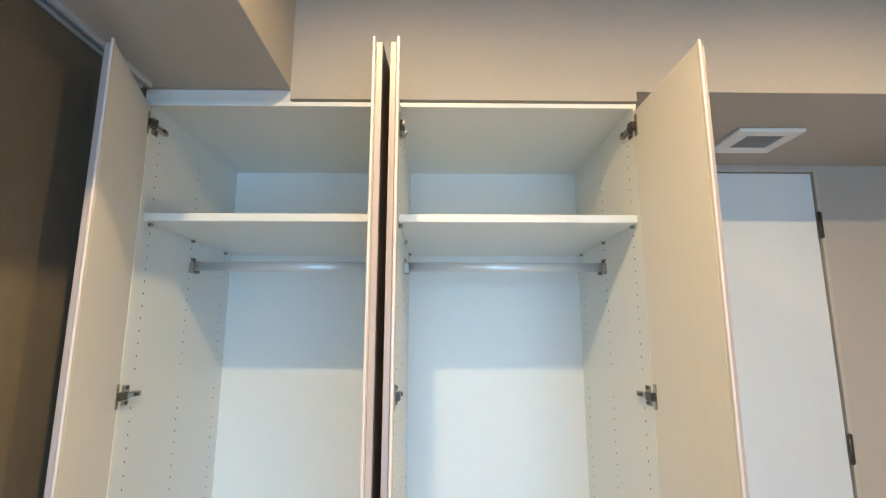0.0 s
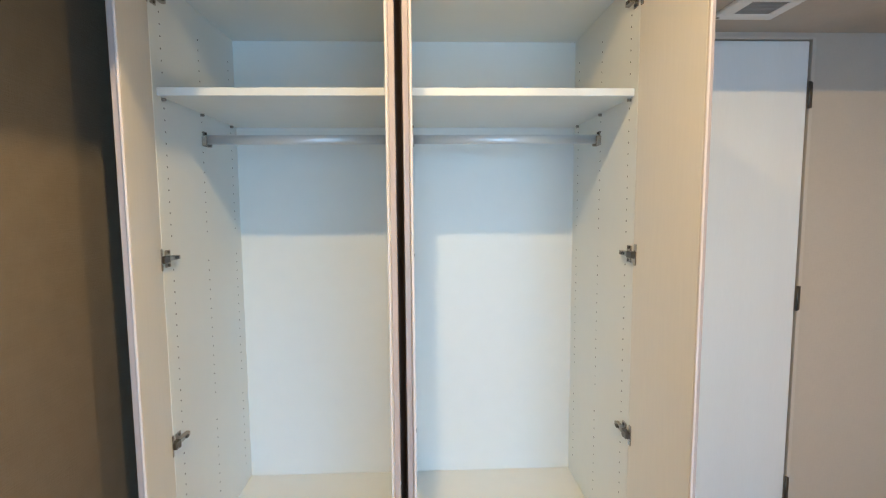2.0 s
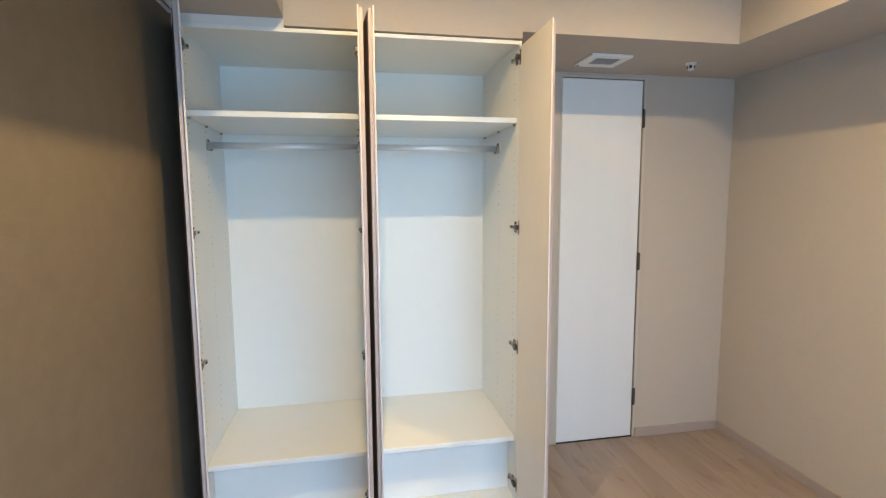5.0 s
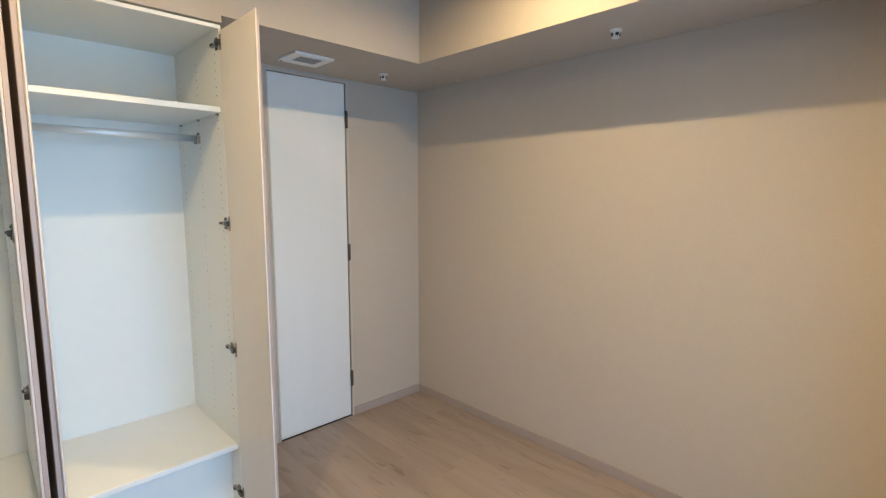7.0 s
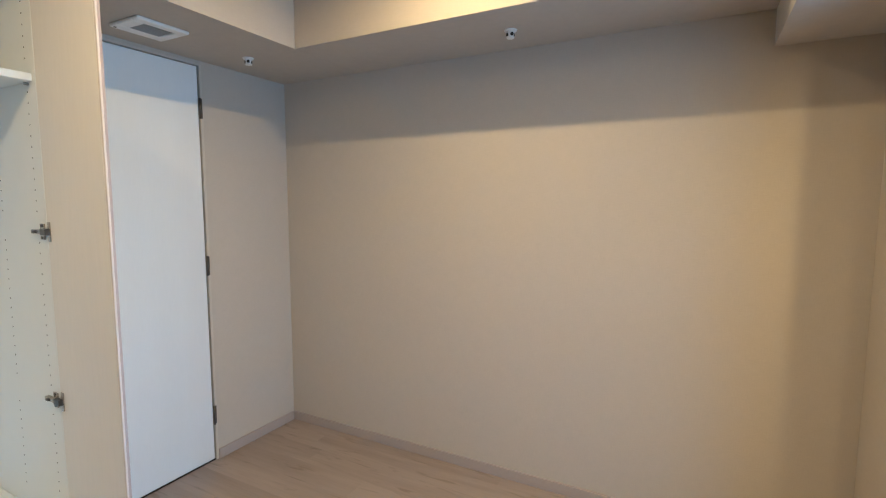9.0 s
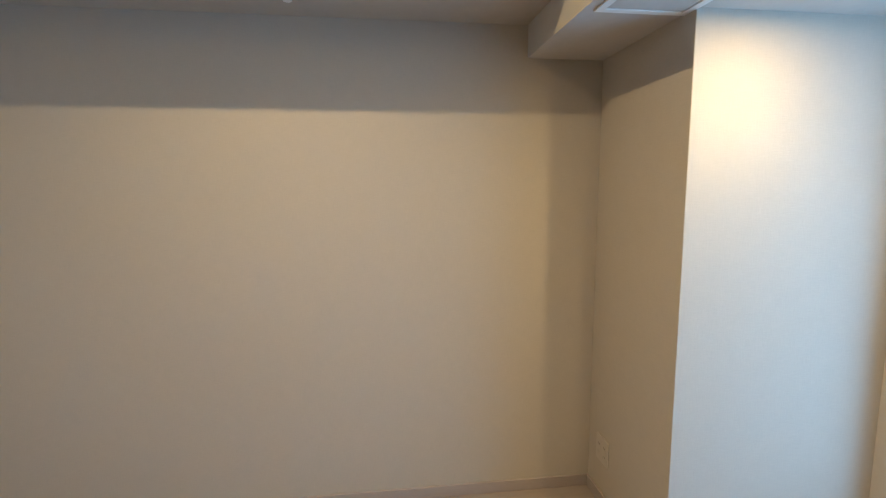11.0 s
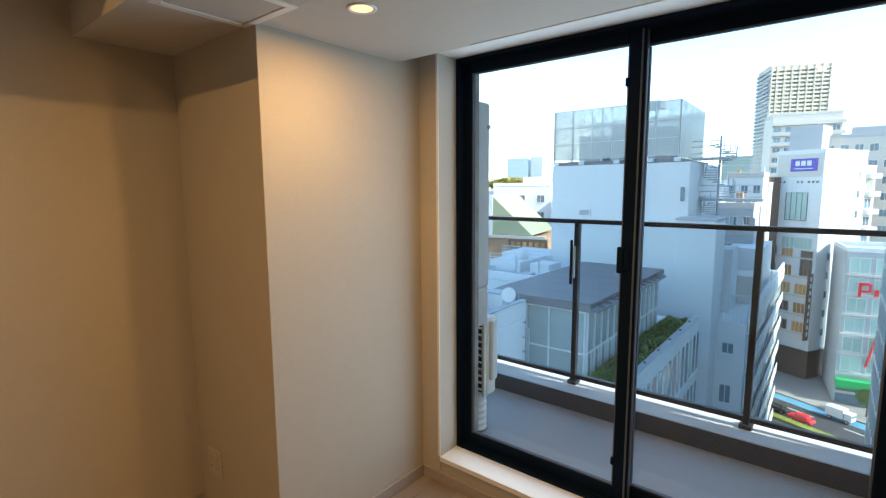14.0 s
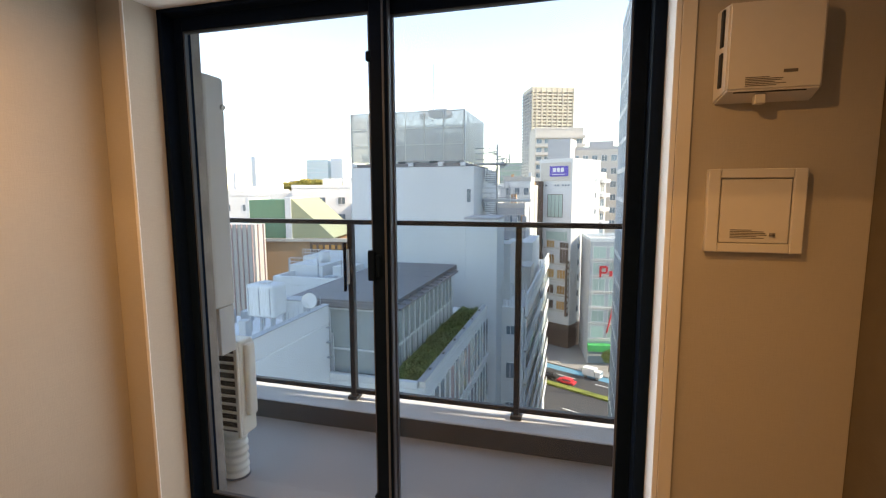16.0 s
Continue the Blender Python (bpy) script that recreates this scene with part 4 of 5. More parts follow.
def white_roof():
    """White-walled flat roof in front of the penthouse, with a water tank, a dish and small housings."""
    b = Block("white_flat_roof", 10.3, -11.0, 0, 26.0, 13.5, -5.42, CONC_N, "white rendered building with flat roof and parapet")
    b.box("parapet_wall", (0, -13.5, -5.42), (0.25, 0, -4.46), CONC_N)
    b.box("parapet_cap", (-0.06, -13.5, -4.46), (0.31, 0, -4.40), STEELW)
    for z in (-5.6, -6.4, -7.2):
        b.box("pipe_bracket", (-0.25, -13.3, z), (0, -13.1, z + 0.06), STEELW)
    tank = thing("water_tank", (12.6, -22.6, -5.3), "white panel water tank on a steel stand", "water tank")
    part("tank", boxes(((11.85, -23.2, -4.55), (13.42, -22.0, -2.92)), bevel=0.16, segments=3), CONC_W, tank)
    part("lid", boxes(((12.4, -22.8, -2.92), (12.85, -22.3, -2.82)), bevel=0.03), CONC_W, tank)
    for x in (12.03, 12.63, 13.24):
        for y in (-23.1, -22.1):
            part("leg", boxes(((x - 0.05, y - 0.05, -5.3), (x + 0.05, y + 0.05, -4.55))), STEELW, tank)
        part("rib", boxes(((x - 0.02, -22.0, -4.4), (x + 0.02, -21.96, -3.08))), CONC_G, tank)
    h = thing("roof_housing", (12.0, -23.6, -5.3), "white rooftop equipment housing beside the dish", "equipment")
    part("casing", boxes(((11.1, -24.2, -5.3), (12.3, -23.4, -3.95)), bevel=0.04), CONC_W, h)
    part("cap", boxes(((11.05, -24.25, -3.95), (12.35, -23.35, -3.88)), bevel=0.02), STEELW, h)
    dish = thing("satellite_dish", (10.42, -22.85, -4.28), "white satellite dish on the roof edge", "satellite dish")
    bm = bmesh.new()
    n = 24
    q = Euler((radians(-75), 0, radians(18))).to_matrix()
    rings = [[bm.verts.new(Vector((10.30, -22.7, -3.70)) + q @ Vector((r * math.cos(2 * math.pi * k / n), r * math.sin(2 * math.pi * k / n), 0.55 * r * r))) for k in range(n)] for r in (0.02, 0.12, 0.24, 0.34, 0.37)]
    for i in range(4):
        for k in range(n):
            bm.faces.new((rings[i][k], rings[i][(k + 1) % n], rings[i + 1][(k + 1) % n], rings[i + 1][k])).smooth = True
    bm.faces.new(rings[0])
    part("reflector", bm, CONC_W, dish)
    bm = bmesh.new()
    add_tube(bm, (10.42, -22.85, -4.28), (10.34, -22.78, -3.75), 0.03, 10)
    part("mast", bm, STEELW, dish)
    bm = bmesh.new()
    add_tube(bm, (10.34, -22.72, -4.02), (10.2, -22.25, -3.70), 0.018, 8)
    part("feed_arm", bm, STEELW, dish)
    c = thing("roof_cooler", (17.2, -20.6, -5.3), "pale blue rooftop cooling unit", "equipment")
    part("casing", boxes(((15.2, -22.6, -5.3), (17.0, -21.6, -4.55)), bevel=0.05), CONC_W, c)
    part("grille", boxes(((15.3, -21.6, -5.2), (16.9, -21.57, -4.7))), GLASSB, c)
    for k, (x, y, s) in enumerate(((14.4, -23.4, 0.5), (15.0, -22.9, 0.35), (16.2, -23.8, 0.6), (12.2, -20.4, 0.4))):
        b.box("roof_box", (x - 10.3, y + 11.0 - s, -5.42), (x - 10.3 + s, y + 11.0, -5.42 + 0.6 + 0.15 * k), (STEELW, CONC_G, CONC_W, STEELW)[k], bevel=0.03)
    for k in range(9):
        b.box("rail_post", (0.1, -12.9 + k * 0.4, -4.4), (0.13, -12.87 + k * 0.4, -4.0 if k > 5 else -3.9), STEELW, bevel=0)
    for item in (tank, h, dish, c):
        item.location.z -= 0.2


white_roof()


def stepped_roofs():
    """Paler stepped roofs with railings behind the white one."""
    b = Block("stepped_roof_block", 17.2, -38.5, 0, 6.3, 14.0, -6.4, CONC_W, "white building with stepped roofs and thin railings", roof=CONC_W)
    b.box("upper_storey", (3.2, -3.0, -6.4), (6.6, -8.0, -5.15), CONC_W)
    b.box("plant_room", (0.5, -3.4, -6.4), (2.4, -6.0, -5.25), CONC_W)
    b.box("rear_storey", (2.8, -8.1, -6.4), (8.4, -13.0, -5.1), CONC_W)
    for z in (-4.75, -4.4):
        b.box("rail", (2.8, -8.15, z), (8.4, -8.1, z + 0.05), SASHW, bevel=0)
        b.box("rail", (3.2, -3.05, z - 0.15), (6.6, -3.0, z - 0.10), SASHW, bevel=0)
    for k in range(19):
        x = 2.8 + k * 0.31
        b.box("baluster", (x, -8.14, -5.1), (x + 0.035, -8.1, -4.4), SASHW, bevel=0)
    for k in range(8):
        x = 3.25 + k * 0.47
        b.box("baluster", (x, -3.04, -5.15), (x + 0.03, -3.0, -4.55), SASHW, bevel=0)
    bm = bmesh.new()
    add_tube(bm, (4.2, -5.2, -5.15 - b.z0), (4.2, -5.2, -4.2 - b.z0), 0.55, 20)
    add_tube(bm, (4.2, -5.2, -4.2 - b.z0), (4.2, -5.2, -4.08 - b.z0), 0.55, 20, 0.3)
    b.put("roof_tank", bm, CONC_W, "round white roof tank")
    b.box("roof_unit", (1.0, -1.9, -6.4), (2.0, -1.0, -5.75), STEELW, bevel=0.04)
    b.box("roof_unit", (2.6, -1.7, -6.4), (3.3, -1.1, -5.85), CONC_G, bevel=0.04)
    for x in (0.4, 2.7, 5.6):
        b.box("vent_pipe", (x, -1.5, -6.4), (x + 0.10, -1.40, -4.3), STEELW, bevel=0)


stepped_roofs()


def screened_block():
    """White block with a perforated screen round its roof plant, a shaft and a spiral stair."""
    y = -47.4
    b = Block("screened_block", 7.5, y, 0, 12.7, 13.0, 4.0, CONC_W, "tall white block with a perforated screen round rooftop plant")
    b.box("roof_slab", (0.9, -0.2, 4.0), (12.6, -12, 4.35), ROOFM)
    for a, c in (((1.0, -0.12, 4.55), (12.6, 0.0, 9.25)), ((0.95, -9.6, 4.55), (1.07, -0.13, 9.25)), ((12.48, -9.6, 4.55), (12.6, -0.13, 9.25)), ((1.08, -9.6, 4.55), (12.47, -9.48, 9.25))):
        b.box("screen", a, c, SCREEN, bevel=0)
    for u in (1.0, 3.05, 5.0, 7.8, 10.7, 12.6):
        b.box("screen_post", (u - 0.06, -0.28, 4.35), (u + 0.06, -0.14, 9.3), SASHW, bevel=0)
    for v in (2.4, 4.8, 7.2, 9.5):
        b.box("screen_post", (1.1, -v - 0.06, 4.35), (1.22, -v + 0.06, 9.3), SASHW, bevel=0)
    for z in (5.9, 7.5, 9.2):
        b.box("screen_rail", (1.0, -0.26, z), (12.6, -0.16, z + 0.09), SASHW, bevel=0)
    for k in range(7):
        u = 1.0 + k * 1.93
        b.box("screen_bar", (u, 0.001, 4.6), (u + 0.05, 0.03, 9.2), CONC_P, bevel=0)
    for z in (6.1, 7.65):
        b.box("screen_bar", (1.0, 0.001, z), (12.6, 0.03, z + 0.05), CONC_P, bevel=0)
    for u, s, h in ((2.0, 2.2, 3.0), (5.0, 2.6, 3.4), (8.4, 2.4, 2.6)):
        b.box("roof_plant", (u, -5.0, 4.35), (u + s, -2.0, 4.35 + h), CONC_W, "pale rooftop plant")
    for k in range(10):
        u = 1.3 + k * 1.15
        bm = bmesh.new()
        add_tube(bm, (u, -0.5, 7.6 - b.z0), (u + 1.1, -0.5, 9.1 - b.z0), 0.035, 6)
        add_tube(bm, (u + 1.1, -0.5, 7.6 - b.z0), (u, -0.5, 9.1 - b.z0), 0.035, 6)
        b.put("brace", bm, SASHW, "white cross brace")
    b.box("penthouse", (3.6, -5.5, 9.3), (5.6, -3.5, 9.95), CONC_G)
    b.box("penthouse", (6.2, -5.5, 9.3), (6.9, -4.6, 9.75), CONC_G)
    b.box("mast", (5.2, -4.4, 9.9), (5.27, -4.33, 14.6), SASHW, bevel=0)
    for u in (0.8, 3.0, 6.0, 9.4, 12.0):
        b.box("bracket", (u, 0, 4.05), (u + 0.5, 0.25, 4.4), CONC_W)
    win = window_mesh(0.45, 1.3, GLASSB, SASHW, 0)
    b.windows("front", win, [0.5], [0.6, -4.6])
    b.windows("front", window_mesh(1.2, 0.7, CONC_G, SASHW, 0), [9.2], [-0.9])
    s = Block("stair_shaft", 4.75, -44.4, 0, 2.9, 4.0, -0.85, CONC_W, "plain white stair shaft of the tall block")
    s.box("cap", (-0.1, -4.1, -0.85), (3.0, 0.1, -0.65), CONC_G)
    # spiral stair beside the roof
    st = thing("spiral_stair", (6.1, -52.0, -1.0), "grey steel spiral staircase beside the white block", "staircase")
    bm = bmesh.new()
    add_tube(bm, (6.1, -52.0, -4), (6.1, -52.0, 6.0), 0.09, 10)
    part("pole", bm, STEELW, st)
    for k in range(44):
        a, z = k * 0.42, -3.8 + k * 0.21
        bm = bmesh.new()
        p = [Vector((6.1, -52.0, z)) + Vector((r * math.cos(a + d), r * math.sin(a + d), 0)) for r, d in ((0.1, 0), (1.35, -0.16), (1.35, 0.22), (0.1, 0.05))]
        top, low = [bm.verts.new(v + Vector((0, 0, 0.08))) for v in p], [bm.verts.new(v) for v in p]
        bm.faces.new(top), bm.faces.new(low[::-1])
        for i in range(4):
            bm.faces.new((low[i], low[(i + 1) % 4], top[(i + 1) % 4], top[i]))
        part("step", bm, STEELW, st)
        bm = bmesh.new()
        e = Vector((6.1 + 1.3 * math.cos(a), -52.0 + 1.3 * math.sin(a), z))
        add_tube(bm, e, e + Vector((0, 0, 1.0)), 0.035, 6)
        part("baluster", bm, STEELW, st)
    for z in (0.55, 1.05, 1.55):
        part("landing_rail", boxes(((2.6, -51.2, z), (7.4, -51.14, z + 0.06))), STEELW, st)
    part("landing", boxes(((2.6, -52.6, 0.2), (7.4, -51.1, 0.45)), bevel=0.02), STEELW, st)
    for z in (4.4, 5.0, 5.5):
        part("landing_rail", boxes(((5.2, -51.0, z), (8.2, -50.94, z + 0.06))), STEELW, st)
    part("landing", boxes(((5.2, -52.4, 3.9), (8.2, -50.9, 4.1)), bevel=0.02), STEELW, st)
    structure("stair_landing", boxes(((4.4, -54.0, -34), (7.5, -50.5, -4.0))), CONC_W)


screened_block()


def slab_block():
    """White block whose street side is a stack of long balcony slabs."""
    b = Block("balcony_block", 2.62, -47.4, 0, 4.0, 33.0, -9.3, CONC_W, "white building with long stacked balcony slabs and roof terrace")
    for k in range(7):
        z = -10.0 - k * 3.3
        b.box("balcony_slab", (-0.32, -33, z - 0.15), (0, 0, z), CONC_W)
        b.box("balcony_front", (-0.32, -33, z), (-0.24, 0, z + 1.1), CONC_W, bevel=0)
        b.box("window_band", (-0.06, -32.8, z - 2.2), (0, -0.3, z - 0.2), GLASSC, bevel=0)
        for v in (0.06, 16.4):
            b.box("divider", (-0.23, -v - 0.08, z + 0.001), (-0.07, -v, z + 2.9), CONC_W, bevel=0)
    b.box("roof_parapet", (-0.25, -33, -9.3), (-0.02, -0.1, -8.2), CONC_W)
    for k in range(14):
        x = 0.1 + k * 0.28
        b.box("baluster", (x, -0.12, -9.3), (x + 0.05, -0.07, -7.0), SASHW, bevel=0)
    b.box("rail", (0, -0.13, -7.05), (3.9, -0.06, -6.97), SASHW, bevel=0)
    b.box("roof_house", (0.6, -14, -9.3), (3.8, -24, -4.6), CONC_W)
    b.box("roof_house", (0.2, -8, -9.3), (2.4, -12, -6.6), CONC_P)
    win = window_mesh(0.95, 1.0, GLASSB, SASHW, 1)
    b.windows("front", win, [1.25], [-12.05])
    b.windows("front", window_mesh(0.95, 1.7, GLASSB, SASHW, 1), [1.25], [-16.4, -20.4])


slab_block()


def sign_tower():
    """Slim white tower with a violet roof sign, glazed bay and amber-lit floors, turned to the crossing."""
    b = Block("sign_tower", -0.4, -112.4, -28, 8.4, 13.0, 8.4, CONC_W, "slim white tower with violet rooftop sign and glazed bay", roof=CONC_W)
    b.box("sign_board", (0.4, 0, 4.2), (8.0, 0.18, 8.3), CONC_P)
    s = b.box("sign", (1.0, 0.18, 5.2), (5.6, 0.32, 7.5), PURPLE, "violet sign with a pale mark")
    for k, (u, w) in enumerate(((4.0, 0.75), (3.0, 0.75), (2.0, 0.75))):
        b.box("sign_mark", (u, 0.32, 6.2), (u + w, 0.36, 7.1), SASHW, bevel=0)
    b.box("sign_mark", (1.7, 0.32, 5.6), (4.9, 0.36, 5.75), SASHW, bevel=0)
    b.windows("front", window_mesh(3.9, 5.2, GLASSG, BROWNC, 3), [4.2], [-3.9])
    b.windows("front", window_mesh(5.6, 2.2, GLASSG, SASHW, 6), [3.6], [-9.2])
    amber, grey = window_mesh(2.2, 2.1, GLASSO, SASHW, 2), window_mesh(1.0, 1.5, GLASSB, SASHW, 0)
    brown = window_mesh(2.2, 2.1, BROWNC, SASHW, 1)
    b.windows("front", amber, [5.1], [-11.0, -14.4, -17.8])
    b.windows("front", brown, [5.1], [-21.4, -25.0])
    b.windows("front", window_mesh(2.2, 4.8, BROWNC, CONC_G, 2), [1.6], [-14.2])
    b.windows("front", amber, [2.2], [-17.8, -21.4, -25.0])
    b.windows("front", window_mesh(1.0, 2.1, GLASSB, SASHW, 0), [7.4], [-11.0, -14.4, -17.8, -21.4, -25.0])
    b.windows("front", window_mesh(0.55, 0.5, GLASSB, SASHW, 0), [0.9, 1.6, 2.3, 3.5, 4.2, 6.6, 7.4], [3.0])
    b.windows("west", window_mesh(0.9, 2.6, GLASSG, SASHW, 0), [0.9], [-3.4, -1.0 - 6.6])
    b.box("vent_louvre", (6.6, 0, 4.6), (7.6, 0.1, 5.0), CONC_G, bevel=0)
    for k in range(5):
        b.box("floor_band", (0.02, 0, -11.0 - 3.6 * k), (8.38, 0.14, -10.7 - 3.6 * k), CONC_P, bevel=0)
    b.windows("west", grey, [3.5, 6.5, 9.5], [-11.2 - 3.6 * k for k in range(6)])
    b.windows("west", grey, [10.8], [-3.6, 0.2, 3.8])
    b.box("lower_floors", (-0.12, -13.1, -34), (8.5, 0.2, -28.2), BROWNC)
    b.windows("front", window_mesh(1.6, 2.0, GLASSO, BROWNC, 1), [1.3, 3.0, 4.7, 6.4], [-31.0])
    b.box("blade_sign", (0.1, 0.2, -26.0), (0.5, 1.2, -13.5), BROWNC, "dark upright blade sign")
    for k in range(9):
        b.box("blade_mark", (0.08, 0.45, -25.2 + k * 1.3), (0.1, 0.95, -24.4 + k * 1.3), SASHW, bevel=0)
    c = Block("brown_neighbour", 7.05, -114.0, -28, 2.6, 8.0, 4.2, BROWNC, "dark brown building beside the sign tower")
    c.windows("front", window_mesh(1.1, 1.4, GLASSC, SASHW, 0), [1.3], [1.4 - 3.4 * k for k in range(8)])
    g = Block("balcony_flats", -6.0, -124.0, -28, 7.0, 4.5, 6.5, CONC_P, "pale flats with stacked balconies")
    for k in range(10):
        g.box("balcony", (0.3, 0, 4.0 - 3.4 * k), (6.6, 1.1, 5.0 - 3.4 * k), CONC_W)
    for k in range(10):
        g.box("side_balcony", (-1.2, -4.2, 4.0 - 3.4 * k), (-0.01, -0.6, 4.9 - 3.4 * k), CONC_W)
    g.windows("west", window_mesh(2.2, 1.9, GLASSB, SASHW, 1), [2.4], [1.65 - 3.4 * k for k in range(8)])
    g.windows("front", window_mesh(2.2, 1.7, GLASSB, SASHW, 1), [1.8, 4.8], [5.05 - 3.4 * k - 3.4 for k in range(9)])


sign_tower()


def green_glass_block():
    """White gridded block with green glazing, a red roof mark and a green awning at street level."""
    b = Block("green_glass_block", -14.5, -105.4, 8, 10.2, 12.0, -8.2, CONC_G, "white gridded block with pale green glazing and awning", roof=CONC_W)
    m = window_mesh(2.6, 2.5, GLASSG, SASHW, 1)
    b.windows("front", m, steps(0.2, 10, 3), [-11.6 - 3.3 * k for k in range(6)])
    for k in range(7):
        b.box("floor_band", (0, 0, -12.2 - 3.3 * k + 0.0), (10.2, 0.25, -11.75 - 3.3 * k), CONC_P)
    b.box("awning", (0, 0, -30.6), (10.2, 1.6, -29.3), GREENS)
    b.box("shop_front", (0.3, 0, -34), (9.9, 0.1, -30.7), GLASSB)
    # red mark strokes on the facade
    for u0, z0, u1, z1 in ((7.95, -15.4, 8.35, -13.1), (7.0, -13.5, 7.95, -13.1), (7.0, -14.65, 7.95, -14.3), (6.75, -14.5, 7.1, -13.25), (5.8, -15.2, 6.4, -14.1)):
        b.box("red_mark", (u0, 0.3, z0), (u1, 0.5, z1), REDS)
    bm = bmesh.new()
    add_tube(bm, (6.5, 0.4, 7.7), (5.5, 0.4, 12.7), 0.16, 8)
    b.put("red_stroke", bm, REDS)


green_glass_block()


def towers():
    """High-rise flats in the distance."""
    a = 22
    x, y = 22.6 - 21.5 * math.cos(radians(a)), -252.4 - 21.5 * math.sin(radians(a))
    b = Block("tower_block", x, y, a, 21.5, 16.0, 53.5, CONC_T, "tall cream residential tower with rows of balconies", roof=CONC_T)
    for k in range(32):
        z = 51.6 - 1.62 * k
        b.box("balcony_band", (0, 0, z), (21.5, 0.9, z + 0.8), CONC_T, bevel=0)
        # east bands are grey: that side's shade is painted into them
        b.box("balcony_band", (21.5, -16, z), (22.1, 0, z + 0.8), CONC_G, bevel=0)
    win = window_mesh(1.9, 0.85, TOWERGLASS, SASHW, 1)
    b.windows("front", win, steps(0.3, 21.3, 8), [50.75 - 1.62 * k for k in range(30)])
    b.windows("east", window_mesh(3.0, 0.85, GLASSB, SASHW, 1), steps(0, 16, 4), [50.75 - 1.62 * k for k in range(30)])
    for u in (0.1, 2.9, 5.6, 8.3, 11.0, 13.7, 16.4, 19.1, 21.0):
        b.box("fin", (u, 0, 0), (u + 0.4, 1.1, 53.5), CONC_T, bevel=0)
    c = Block("tower_block", -2.5, -184.0, 14, 17.0, 14.0, 24.0, CONC_P, "mid-height pale residential block with rounded balconies", roof=CONC_P)
    for k in range(14):
        z = 21.0 - 3.0 * k
        c.box("balcony_band", (-0.6, 0, z), (17, 0.9, z + 1.0), CONC_P, bevel=0)
    c.windows("front", window_mesh(2.0, 1.6, GLASSB, SASHW, 1), steps(0, 17, 6), [22.1 - 3.0 * k - 3 for k in range(13)])
    d = Block("grey_block", -13.5, -133.0, -6, 14.0, 14.0, 12.6, CONC_P, "grey apartment block with rows of windows", roof=CONC_G)
    d.windows("front", window_mesh(1.5, 1.6, GLASSB, SASHW, 1), steps(0, 14, 6), [9.6 - 3.3 * k for k in range(8)])
    d.box("plant_room", (4, -10, 12.6), (10, -4, 15.0), CONC_G)
    e = Block("grey_block", 0.6, -128.0, -10, 5.6, 8.0, 15.0, CONC_G, "plain grey windowless lift tower")
    f = Block("glass_office", 17, -330, 0, 34, 20, 22, GLASSG, "distant green glass office block")
    for k in range(10):
        f.box("floor_band", (0, 0, 20 - 3.6 * k), (34, 0.2, 20.6 - 3.6 * k), CONC_G, bevel=0)
    g = Block("white_low_block", 8.5, -92.0, 0, 14.0, 14.0, -0.5, CONC_W, "low white building with a flat roof", roof=CONC_W)
    g.windows("front", window_mesh(1.4, 1.5, GLASSB, SASHW, 1), steps(0, 14, 5), [-4.0, -7.6, -11.2])
    g.box("roof_room", (3, -9, -0.5), (9, -3, 3.4), CONC_W)


towers()


def mid_roofs():
    """Jumbled roofs seen past the stair: terraces, tanks, cowls and a rust-coloured gable."""
    rnd = random.Random(12)
    for x, y, w, h, m in ((4.6, -66, 3.0, -3.4, CONC_G), (5.4, -80, 4.3, 3.4, CONC_W), (5.5, -73, 4.3, -0.6, CONC_G), (6.5, -100, 6.0, 2.4, CONC_P)):
        k = Block("roof_cluster", x, y, 0, w, 6.0, h, m, "small crowded building with roof tanks and pipes", roof=CONC_P)
        k.windows("front", window_mesh(0.9, 1.2, GLASSB, SASHW, 1), steps(0, w, 3), [h - 2.2 - 3.1 * j for j in range(4)])
        for j in range(4):
            u, v, s = rnd.uniform(0.2, w - 0.9), rnd.uniform(1, 5), rnd.uniform(0.4, 0.9)
            k.box("roof_unit", (u, -v - s, h), (u + s, -v, h + rnd.uniform(0.7, 2.0)), (CONC_W, CONC_G, STEELW, BRICKM)[j], bevel=0.04)
        k.box("roof_pipe", (w * 0.4, -0.6, h), (w * 0.4 + 0.08, -0.52, h + 2.6), STEELW, bevel=0)


mid_roofs()


